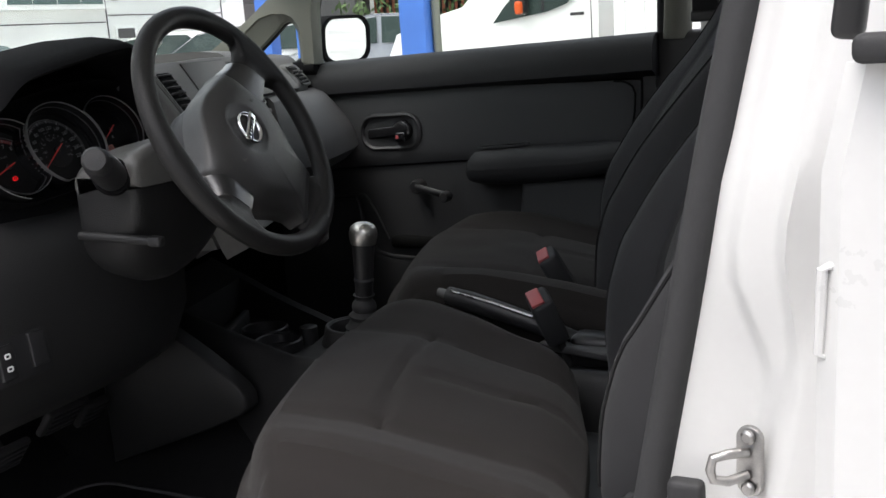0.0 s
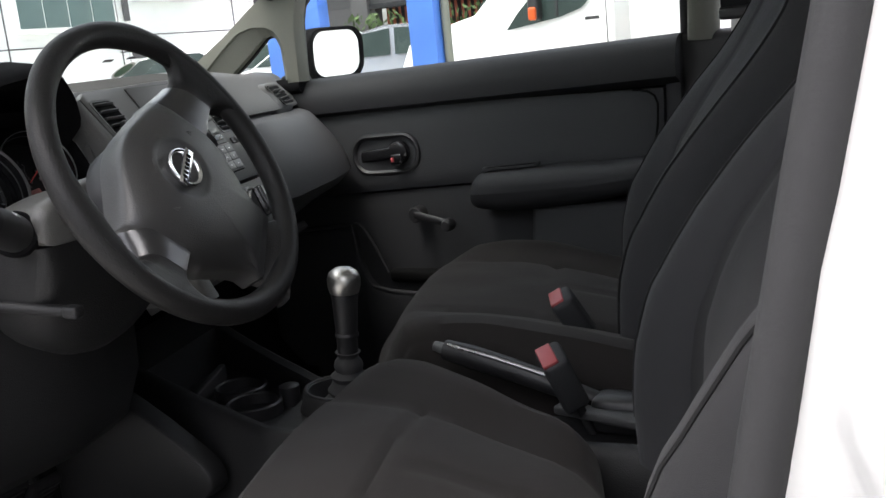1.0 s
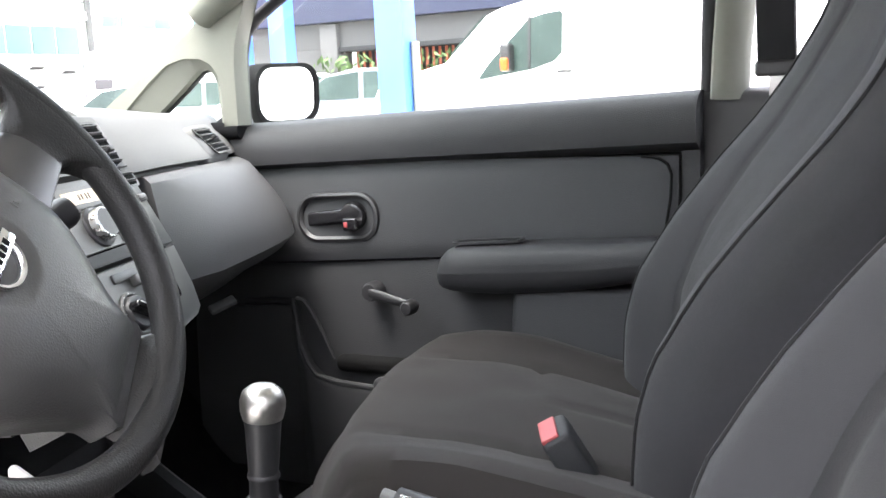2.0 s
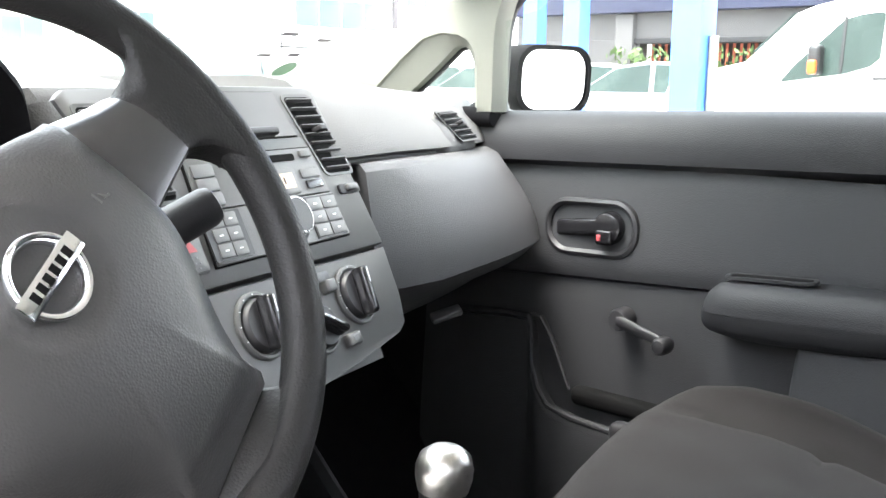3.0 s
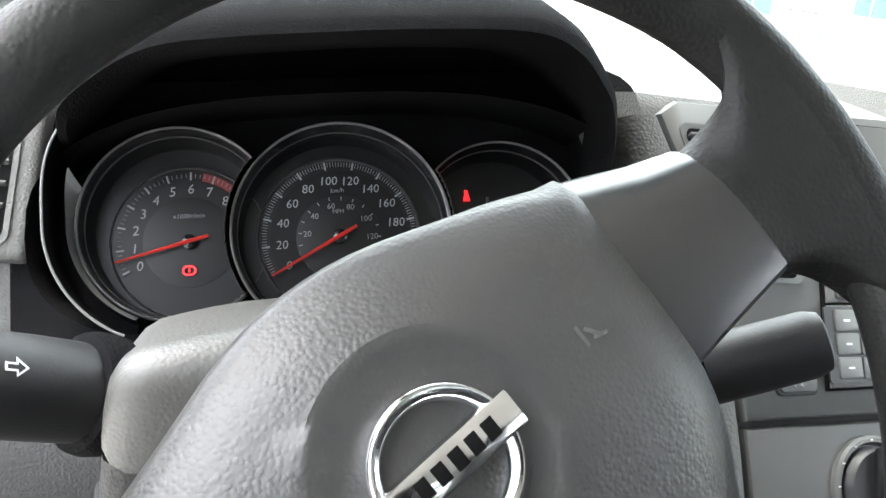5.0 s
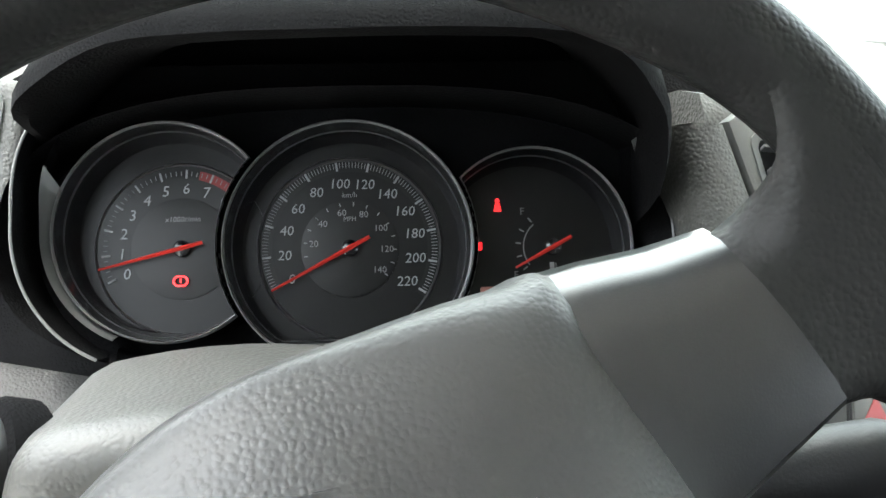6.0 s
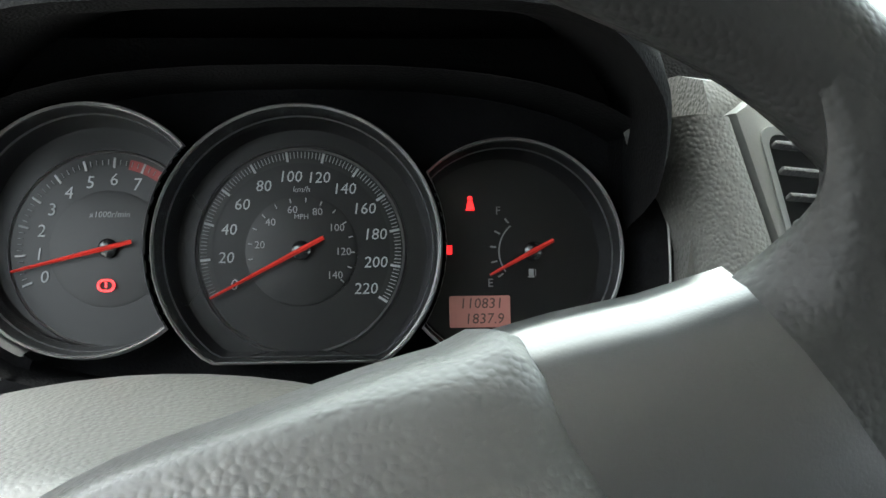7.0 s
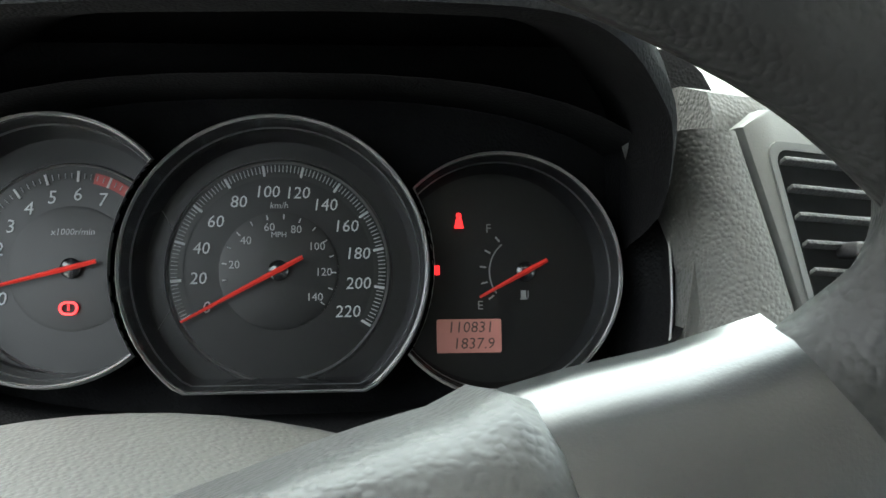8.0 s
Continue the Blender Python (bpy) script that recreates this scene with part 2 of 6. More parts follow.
def slab(outline, m, thick, bevel=0.0, bm=None, seg=2):
    """A plate of that outline in the frame's xy, thick along z, with rounded upper edges."""
    bm = bm or bmesh.new()
    cx, cy = sum(p[0] for p in outline) / len(outline), sum(p[1] for p in outline) / len(outline)
    size = max(max(abs(p[0] - cx), abs(p[1] - cy)) for p in outline)

    def ring(inset, z):
        k = 1 - inset / size
        return [m @ Vector((cx + (x - cx) * k, cy + (y - cy) * k, z)) for x, y in outline]

    rings = [ring(0, 0), ring(0, thick - bevel)]
    for i in range(1, seg + 1) if bevel else ():
        a = math.pi / 2 * i / seg
        rings.append(ring(bevel * (1 - math.cos(a)), thick - bevel + bevel * math.sin(a)))
    return loft(rings, bm=bm)


def rrect(w, h, r, cx=0.0, cy=0.0, seg=5):
    out = []
    for sx, sy, a0 in ((1, 1, 0), (-1, 1, 90), (-1, -1, 180), (1, -1, 270)):
        for i in range(seg + 1):
            a = radians(a0 + 90 * i / seg)
            out.append((cx + sx * (w / 2 - r) + r * math.cos(a), cy + sy * (h / 2 - r) + r * math.sin(a)))
    return out


def frame_bar(outer, inner, m, thick, bm=None):
    """A flat frame between two outlines with equal counts."""
    bm = bm or bmesh.new()
    rings = [[m @ Vector((x, y, z)) for x, y in o] for o, z in ((outer, 0), (outer, thick), (inner, thick), (inner, 0), (outer, 0))]
    return loft(rings, cap=False, bm=bm)


def words(text, size, m, mat, parent, name="lettering", thick=0.0, shear=0.0):
    cu = bpy.data.curves.new(name, "FONT")
    cu.body, cu.size, cu.align_x, cu.align_y, cu.shear = text, size, "CENTER", "CENTER", shear
    cu.extrude, cu.resolution_u = thick, 2
    tmp = bpy.data.objects.new(name, cu)
    scene.collection.objects.link(tmp)
    bpy.context.view_layer.update()
    me = bpy.data.meshes.new_from_object(tmp.evaluated_get(bpy.context.evaluated_depsgraph_get()))
    bpy.data.objects.remove(tmp)
    me.transform(m)
    me.materials.clear()
    me.materials.append(M[mat])
    ob = new(name, me)
    return put(ob, parent)


def T(x=0, y=0, z=0):
    return Matrix.Translation((x, y, z))


def lerp(a, b, t):
    return a + (b - a) * t


def smooth(t):
    t = max(0.0, min(1.0, t))
    return t * t * (3 - 2 * t)


# ---- ground and car shell (car: -x ahead, +y to the passenger's side) ----
def plate(name, pts, thick, mat, kind="structure", label="", category=""):
    """A flat plate over four or more corners, thickened along its normal."""
    bm = bmesh.new()
    vs = [Vector(p) for p in pts]
    n = (vs[1] - vs[0]).cross(vs[-1] - vs[0]).normalized() * thick
    loft([vs, [v + n for v in vs]], bm=bm)
    return tagged(part(name, bm, mat), label, category, "", kind)


def skin(name, fn, nu, nv, mat, thick=0.004, label="", category="", kind="structure"):
    """A curved sheet fn(u, v), u and v from 0 to 1, given thickness."""
    g = [[Vector(fn(i / nu, j / nv)) for j in range(nv + 1)] for i in range(nu + 1)]
    bm = bmesh.new()
    lay = []
    for s in (0, 1):
        rows = []
        for i in range(nu + 1):
            row = []
            for j in range(nv + 1):
                a = g[min(i + 1, nu)][j] - g[max(i - 1, 0)][j]
                b = g[i][min(j + 1, nv)] - g[i][max(j - 1, 0)]
                row.append(bm.verts.new(g[i][j] + a.cross(b).normalized() * thick * s))
            rows.append(row)
        lay.append(rows)
    for s, rows in enumerate(lay):
        for i in range(nu):
            for j in range(nv):
                q = (rows[i][j], rows[i + 1][j], rows[i + 1][j + 1], rows[i][j + 1])
                bm.faces.new(q if s else q[::-1])
    edge = [(i, 0) for i in range(nu)] + [(nu, j) for j in range(nv)] + [(i, nv) for i in range(nu, 0, -1)] + [(0, j) for j in range(nv, 0, -1)]
    for (a, b), (c, d) in zip(edge, edge[1:] + edge[:1]):
        bm.faces.new((lay[0][a][b], lay[0][c][d], lay[1][c][d], lay[1][a][b]))
    return tagged(part(name, bm, mat), label, category, "", kind)


def ground():
    bm = bmesh.new()
    bmesh.ops.create_grid(bm, x_segments=24, y_segments=24, size=150)
    tagged(part("ground", bm, "asphalt"), "weathered pale concrete of a vehicle yard", "ground", "", "structure")
    # unseen wall added on the driver's side to block low sky light
    tagged(part("wall_unseen", rbox((22.0, 0.25, 2.8), 0.02, 1, T(-1.0, -5.2, 1.4)), "asphalt"), "plain grey unseen wall, added to block low light", "wall", "", "structure")


ground()

FLOOR_Z = 0.33


def cabin():
    # floor pan with a raised tunnel
    def floor(u, v):
        x, y = lerp(-0.95, 1.5, u), lerp(-0.74, 0.74, v)
        tun = 0.17 * smooth((0.17 - abs(y)) / 0.07)
        toe = 0.30 * smooth((-0.55 - x) / 0.4)
        return x, y, FLOOR_Z + max(tun, toe)

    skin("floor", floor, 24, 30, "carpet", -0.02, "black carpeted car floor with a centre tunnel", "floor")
    # windscreen, roof, rear
    def screen(u, v):
        y = lerp(-0.70, 0.70, v)
        bow = 0.10 * (1 - (y / 0.7) ** 2)
        return lerp(-1.12, -0.28, u) - bow * (1 - 0.5 * u), y * lerp(1.0, 0.86, u), lerp(1.02, 1.47, u) + 0.02 * (1 - (y / 0.7) ** 2)

    w = skin("windshield", screen, 8, 14, "glass", 0.005, "clear curved windscreen with small stickers", "windshield")
    w.visible_shadow = False

    def roof(u, v):
        x, y = lerp(-0.33, 1.7, u), lerp(-0.62, 0.62, v)
        return x, y, 1.50 + 0.05 * (1 - (y / 0.62) ** 2) + 0.03 * math.sin(math.pi * u)

    skin("ceiling", roof, 10, 10, "liner", 0.03, "pale fabric headliner of the car roof", "ceiling")
    plate("wall_rear", [(1.72, -0.74, 0.3), (1.72, 0.74, 0.3), (1.72, 0.70, 1.05), (1.72, -0.70, 1.05)], 0.02, "cloth", label="dark rear bench backrest closing the cabin", category="bulkhead")
    plate("firewall", [(-0.97, -0.74, 0.3), (-0.97, 0.74, 0.3), (-0.97, 0.74, 0.98), (-0.97, -0.74, 0.98)], 0.02, "dash_black", label="black footwell bulkhead", category="bulkhead")

    # A pillars: trimmed bars from the dash end up to the roof
    for s, nm in ((1, "pillar_front_passenger"), (-1, "pillar_front_driver")):
        path = [(-0.615, s * 0.640, 1.222), (-0.55, s * 0.636, 1.262), (-0.45, s * 0.630, 1.325), (-0.28, s * 0.620, 1.425), (-0.1, s * 0.61, 1.49)]
        tagged(part(nm, tube(path, [0.030, 0.036, 0.042, 0.045, 0.04], 16), "cream"), "pale moulded windscreen pillar trim", "pillar", "", "structure")
        # moulding round the quarter window
        outer = [(-0.925, 1.02), (-0.890, 1.058), (-0.82, 1.097), (-0.748, 1.135), (-0.673, 1.182), (-0.601, 1.224), (-0.545, 1.258), (-0.505, 1.235), (-0.528, 1.208), (-0.549, 1.178), (-0.558, 1.13), (-0.568, 1.02)]
        fold = [(-0.86, 1.022), (-0.821, 1.056), (-0.75, 1.108), (-0.704, 1.137), (-0.665, 1.146), (-0.630, 1.143), (-0.610, 1.134), (-0.597, 1.115), (-0.594, 1.09), (-0.598, 1.022)]
        inner = [(-0.80, 1.022), (-0.75, 1.053), (-0.693, 1.091), (-0.648, 1.124), (-0.632, 1.127), (-0.618, 1.118), (-0.611, 1.10), (-0.613, 1.022)]
        c = (-0.655, 1.075)

        def reach(poly, a):
            best = 0.0
            d = (math.cos(a), math.sin(a))
            for p, q in zip(poly, poly[1:] + poly[:1]):
                ex, ez = q[0] - p[0], q[1] - p[1]
                det = d[0] * -ez + d[1] * ex
                if abs(det) < 1e-9:
                    continue
                rx, rz = p[0] - c[0], p[1] - c[1]
                t, w = (rx * -ez + rz * ex) / det, (d[0] * rz - d[1] * rx) / det
                if t > 0 and -1e-6 <= w <= 1 + 1e-6:
                    best = max(best, t)
            return best

        def yy(z):
            return s * (0.664 - 0.10 * (z - 1.08))

        angles = [2 * math.pi * k / 72 for k in range(72)]
        rings = []
        for poly, grow, off in ((outer, 1.0, 0.03), (outer, 1.0, 0.0), (outer, 0.985, -0.008), (fold, 1.03, -0.011), (fold, 1.0, -0.006), (inner, 1.04, 0.004), (inner, 1.0, 0.010), (inner, 1.0, 0.03), (outer, 1.0, 0.03)):
            ring = []
            for a in angles:
                r = reach(poly, a) * grow
                x, z = c[0] + r * math.cos(a), c[1] + r * math.sin(a)
                ring.append((x, yy(z) + s * off, z))
            rings.append(ring)
        tagged(part("quarter_trim_passenger" if s > 0 else "quarter_trim_driver", loft(rings, cap=False), "cream"), "pale moulding round the triangular quarter window", "trim", "", "structure")
        bead = [(c[0] + reach(inner, a) * math.cos(a), yy(c[1] + reach(inner, a) * math.sin(a)) + s * 0.022, c[1] + reach(inner, a) * math.sin(a)) for a in angles]
        tagged(part("quarter_seal_passenger" if s > 0 else "quarter_seal_driver", tube(bead, 0.005, 8, loop=True), "rubber"), "black seal of the quarter window", "seal", "", "structure")
        # lower rail
        path = [(-0.90, s * 0.668, 1.012), (-0.75, s * 0.670, 1.016), (-0.57, s * 0.674, 1.016)]
        tagged(part("rail_passenger" if s > 0 else "rail_driver", tube(path, 0.016, 10), "dash_black"), "black ledge below the quarter window", "trim", "", "structure")
        q = plate("quarter_window" if s > 0 else "quarter_window_driver", [(-0.84, s * 0.692, 1.01), (-0.60, s * 0.692, 1.01), (-0.60, s * 0.680, 1.13), (-0.66, s * 0.680, 1.13)], 0.004, "glass", label="small triangular quarter window", category="window")
        q.visible_shadow = False

    # passenger's B pillar and roof rail
    path = [(0.272, 0.738, 1.035), (0.276, 0.734, 1.10), (0.29, 0.715, 1.22), (0.32, 0.67, 1.42), (0.34, 0.63, 1.52)]
    tagged(part("pillar_middle_passenger", tube(path, [0.032, 0.032, 0.033, 0.036, 0.04], 14, flat=0.6), "cream"), "pale centre pillar trim", "pillar", "", "structure")
    tagged(part("pillar_lower_passenger", rbox((0.20, 0.05, 0.72), 0.02, 3, T(0.312, 0.752, 0.69)), "black"), "black lower centre pillar trim", "pillar", "", "structure")
    path = [(-0.30, 0.67, 1.46), (0.3, 0.645, 1.53), (1.7, 0.60, 1.52)]
    for s in (1, -1):
        tagged(part("rail_roof", tube([(x, s * y, z) for x, y, z in path], 0.045, 12), "cream"), "pale trim along the roof edge", "trim", "", "structure")
    # side shells behind the doors
    tagged(part("wall_passenger_rear", rbox((1.35, 0.05, 0.75), 0.02, 3, T(1.05, 0.765, 0.70)), "door"), "dark rear door trim", "wall", "", "structure")
    tagged(part("shell_passenger", rbox((2.8, 0.03, 0.75), 0.012, 3, T(0.3, 0.815, 0.62)), "white"), "white outer body side", "body panel", "", "structure")
    tagged(part("wall_driver_rear", rbox((0.80, 0.05, 0.68), 0.02, 3, T(1.27, -0.735, 0.67)), "door"), "dark rear door trim", "wall", "", "structure")
    tagged(part("kick_panel", rbox((0.40, 0.03, 0.66), 0.01, 2, T(-0.80, 0.715, 0.66)), "dash_black"), "black footwell side panel", "trim", "", "structure")
    tagged(part("kick_panel_driver", rbox((0.30, 0.03, 0.66), 0.01, 2, T(-0.85, -0.715, 0.66)), "dash_black"), "black footwell side panel", "trim", "", "structure")
    # unseen rear quarters and tailgate, added to block light from behind the seats
    for k, nm in ((1, "pillar_rear_passenger"), (-1, "pillar_rear_driver")):
        tagged(part(nm, rbox((0.62, 0.06, 0.52), 0.03, 3, pose(1.42, k * 0.69, 1.27, k * 11, 0, 0)), "cream"), "unseen pale rear quarter panel, added to block light", "pillar", "", "structure")
    tagged(part("tailgate_lower", rbox((0.05, 1.36, 0.16), 0.02, 3, T(1.73, 0, 1.12)), "cream"), "pale lower trim of the tailgate", "trim", "", "structure")
    tagged(part("tailgate_upper", rbox((0.05, 1.30, 0.10), 0.02, 3, T(1.73, 0, 1.47)), "cream"), "pale upper trim of the tailgate", "trim", "", "structure")
    tagged(part("rear_window", rbox((0.006, 1.25, 0.26), 0.002, 1, T(1.735, 0, 1.31)), "tint"), "unseen rear window, tinted to cut light", "window", "", "structure")
    # bonnet and scuttle ahead of the screen
    def bonnet(u, v):
        y = lerp(-0.78, 0.78, v)
        return lerp(-1.9, -1.12, u), y, lerp(0.86, 1.0, smooth(u)) + 0.05 * (1 - (y / 0.78) ** 2)

    skin("bonnet", bonnet, 8, 10, "white", 0.02, "white car bonnet ahead of the windscreen", "bonnet")


cabin()


# ---- driver's door opening: B pillar, seal, striker, rear door ----
def driver_opening():
    # inner jamb: profile in plan swept upwards, leaning back with height
    def lean(z):
        return 0.605 + (z - 0.83) * 0.182

    rings = []
    for i in range(61):
        z = lerp(0.30, 1.5, i / 60)
        tum = 0.14 * max(0, z - 0.98)
        s1 = 0.016 + 0.038 * smooth((0.94 - z) / 0.09)  # the pressed step swings back low down
        s2 = 0.044 + 0.024 * smooth((0.96 - z) / 0.10)
        dent = 0.006 * smooth((z - 0.885) / 0.012) * smooth((1.02 - z) / 0.06)
        prof = [(0.0, 0.06), (0.0, 0.035), (0.003, 0.0), (s1 - 0.006, -0.004), (s1, -0.007), (s1 + 0.005, -0.015), (s1 + 0.010, -0.018), (s2 - 0.004, -0.021), (s2, -0.024), (s2 + 0.006, -0.036), (s2 + 0.012, -0.039 + dent), (0.095, -0.041 + dent), (0.103, -0.046), (0.110, -0.060), (0.116, -0.074), (0.16, -0.076), (0.16, 0.06)]
        rings.append([(lean(z) + a, -0.735 + b + tum, z) for a, b in prof])
    tagged(part("pillar_middle_driver", loft(rings), "white", sharp=50), "white painted centre pillar with pressed steps", "pillar", "", "structure")
    # black rubber seal along the jamb's front edge
    path = [(lean(z) - 0.006, -0.732 + 0.14 * max(0, z - 0.98), z) for z in [lerp(0.36, 1.5, i / 14) for i in range(15)]]
    seal = part("door_seal", tube(path, 0.0115, 12), "rubber")
    tagged(seal, "black rubber door seal on the pillar", "seal", "", "structure")
    # inner trim of the pillar
    tagged(part("pillar_trim_driver", rbox((0.10, 0.02, 1.0), 0.008, 3, pose(0.707, -0.672, 0.92, 0, 9, 0)), "black"), "dark inner trim of the centre pillar", "trim", "", "structure")
    # rear door skin
    door = thing("rear_door", "white rear side door, shut, with a rubber edge", "car door", (0.76, -0.83, 0.35))
    rings = []
    for i in range(15):
        z = lerp(0.30, 1.053, i / 14)
        out = 0.02 * math.sin(math.pi * (z - 0.3) / 0.75)
        nk = 0.010 * smooth((z - 1.02) / 0.025)  # corner cut back below the belt
        rings.append([(0.707 + nk, -0.80, z), (0.702 + nk, -0.826 - out, z), (0.712 + nk, -0.836 - out, z), (1.55, -0.842 - out, z), (1.55, -0.80, z)])
    piece("door_skin", loft(rings), "white", door)
    piece("edge_seal", tube([(0.712, -0.835, z) for z in (0.850, 0.856, 0.878, 0.884)], [0.003, 0.007, 0.007, 0.003], 10), "rubber", door)
    piece("glass_seal", rbox((0.75, 0.022, 0.014), 0.005, 2, T(1.091, -0.842, 1.060)), "rubber", door)
    piece("frame_post", rbox((0.016, 0.02, 0.42), 0.005, 2, pose(0.733, -0.822, 1.272, 4, 6, 0)), "black", door)
    bm = tube([(0.711, -0.838, 0.956), (0.704, -0.840, 0.953), (0.703, -0.840, 0.909), (0.710, -0.838, 0.906)], 0.0028, 8)
    piece("door_hinge", bm, "white", door)
    # striker
    st = thing("door_striker", "steel door striker loop bolted to the pillar", "striker", (0.6580, -0.755, 0.80))
    piece("base_plate", slab(rrect(0.017, 0.046, 0.008), basis((0.6570, -0.758, 0.809), (0.9, -0.3, 0), (0, 0, 1)), 0.004, 0.0015), "steel", st)
    for z in (0.826, 0.792):
        piece("bolt", lathe([(0.0045, 0), (0.0045, 0.002), (0.003, 0.0032)], basis((0.656, -0.763, z), (0.9, -0.3, 0), (0, 0, 1)), 12), "steel", st)
    piece("loop", tube([(0.6550, -0.762, 0.8155), (0.6450, -0.772, 0.8170), (0.6370, -0.776, 0.8150), (0.6355, -0.777, 0.8075), (0.6370, -0.776, 0.8010), (0.6450, -0.772, 0.7990), (0.6550, -0.762, 0.8005)], 0.0032, 10), "steel", st)
    # rubber bump stop low on the pillar
    bs = thing("bump_stop", "small black rubber bump stop on the pillar", "bump stop", (0.63, -0.752, 0.775))
    piece("buffer", rbox((0.024, 0.014, 0.02), 0.005, 2, T(0.615, -0.752, 0.777)), "rubber", bs)
    # sill
    tagged(part("sill_driver", rbox((1.75, 0.12, 0.10), 0.03, 3, T(-0.1, -0.76, 0.34)), "white"), "white painted door sill", "sill", "", "structure")
    tagged(part("hinge_pillar_driver", rbox((0.12, 0.08, 0.75), 0.02, 3, T(-0.95, -0.76, 0.68)), "white"), "white front door pillar", "pillar", "", "structure")


driver_opening()


# ---- passenger's door ----
def door_y(x, z):
    """Inner face of the door trim: leans in towards its foot, bows a little."""
    return 0.672 + 0.02 * smooth((z - 0.8) / 0.25) - 0.015 * smooth((0.75 - z) / 0.3)


def passenger_door():
    d = thing("passenger_door", "closed dark grey plastic passenger door with armrest", "car door", (-0.2, 0.72, 0.36))

    def sheet(name, x0, x1, z0f, z1f, off, mat, nu=20, nv=10, roll=0.0, label=""):
        bm = bmesh.new()
        front, back = [], []
        for i in range(nu + 1):
            fr, bk = [], []
            for j in range(nv + 1):
                x = lerp(x0, x1, i / nu)
                z = lerp(z0f(x), z1f(x), j / nv)
                e = min(i / nu, 1 - i / nu) * (x1 - x0)
                h = min(j / nv, 1 - j / nv) * (z1f(x) - z0f(x))
                edge = roll * (1 - smooth(min(e, h) / 0.02)) if roll else 0
                y = door_y(x, z) - off + edge
                fr.append(bm.verts.new((x, y, z)))
                bk.append(bm.verts.new((x, 0.745, z)))
            front.append(fr)
            back.append(bk)
        for i in range(nu):
            for j in range(nv):
                bm.faces.new((front[i][j], front[i + 1][j], front[i + 1][j + 1], front[i][j + 1]))
        for i in range(nu):
            bm.faces.new((front[i][0], back[i][0], back[i + 1][0], front[i + 1][0]))
            bm.faces.new((front[i][nv], front[i + 1][nv], back[i + 1][nv], back[i][nv]))
        for j in range(nv):
            bm.faces.new((front[0][j], front[0][j + 1], back[0][j + 1], back[0][j]))
            bm.faces.new((front[nu][j], back[nu][j], back[nu][j + 1], front[nu][j + 1]))
        return piece(name, bm, mat, d, label)

    belt = lambda x: 1.0375 + 0.0295 * (x + 0.2)
    low = lambda x: 0.967 + 0.025 * min(0.0, x + 0.2)
    mid = lambda x: 0.791 + 0.054 * (x + 0.19)
    # rolled belt rail
    prof = [(0.745, -0.095), (0.70, -0.088), (0.672, -0.075), (0.667, -0.05), (0.672, -0.025), (0.688, -0.008), (0.715, 0.0), (0.745, -0.002), (0.76, -0.01), (0.76, -0.09)]
    rings = []
    for i in range(25):
        x = lerp(-0.70, 0.235, i / 24)
        rings.append([(x, y + 0.012 * (1 - smooth((x + 0.70) / 0.10)), belt(x) + z * (1 - 0.25 * (1 - smooth((x + 0.70) / 0.12)))) for y, z in prof])
    piece("belt_rail", loft(rings), "door", d)
    # upper insert with a groove round it, lower panel
    sheet("upper_panel", -0.66, 0.205, lambda x: mid(x) + 0.003, lambda x: low(x) - 0.012, 0.0, "door_soft", 30, 12, 0.006)
    sheet("lower_panel", -0.72, 0.22, lambda x: 0.38, lambda x: mid(x) - 0.002, -0.008, "door", 30, 14, 0.005)
    sheet("back_edge", 0.208, 0.235, lambda x: 0.42, lambda x: low(x) + 0.01, -0.012, "door", 3, 10, 0.003)
    # groove drawn as a dark bead, its shade put into the colour
    piece("panel_groove", tube([(x, door_y(x, z) - 0.0005, z) for x, z in ((0.150, 0.9555), (0.165, 0.9545), (0.178, 0.951), (0.190, 0.943), (0.196, 0.928), (0.195, 0.892), (0.189, 0.854), (0.184, 0.830))], 0.0022, 8), "deep", d)
    # groove backing: dark sheet with the groove's shade in its colour
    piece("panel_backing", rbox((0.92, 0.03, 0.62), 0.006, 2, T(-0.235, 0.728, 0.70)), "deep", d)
    # handle recess
    hm = basis((-0.3825, door_y(-0.3825, 0.86) - 0.001, 0.860), (1, 0, 0.03), (0, 0, 1)) @ Matrix.Scale(0.95, 4)
    bez = lambda w, h: rrect(w, h, h * 0.46, 0, 0, 8)
    bm = bmesh.new()
    rings = [[hm @ Vector((x, y, z)) for x, y in bez(w, h)] for w, h, z in ((0.172, 0.092, -0.004), (0.170, 0.090, 0.004), (0.160, 0.080, 0.006), (0.150, 0.070, 0.002), (0.144, 0.064, -0.022))]
    loft(rings, cap=False, bm=bm)
    bm.faces.new([bm.verts.new(hm @ Vector((x, y, -0.022))) for x, y in bez(0.146, 0.066)])
    piece("handle_bezel", bm, "black", d, "oval black recess round the door handle")
    piece("door_handle", rbox((0.105, 0.028, 0.014), 0.007, 4, hm @ pose(-0.015, 0.0, 0.002, 0, -4, -2), deform=lambda q, w: w + Vector((0, 0.006 * q.x, 0.004 * q.x))), "gloss", d, "glossy black pull lever")
    piece("lever_boss", lathe([(0.026, -0.018), (0.026, 0.006), (0.023, 0.012), (0.015, 0.015), (0.001, 0.016)], hm @ T(0.035, 0.002, 0), 28), "gloss", d, "shiny round boss of the handle")
    lock = piece("lock_tab", rbox((0.030, 0.024, 0.014), 0.005, 2, hm @ pose(0.033, -0.012, 0.012, 0, 0, 0)), "gloss", d)
    put(part("lock_mark", rbox((0.008, 0.010, 0.002), 0.001, 1, hm @ T(0.026, -0.012, 0.0195)), "red", None, "small red lock mark"), lock)
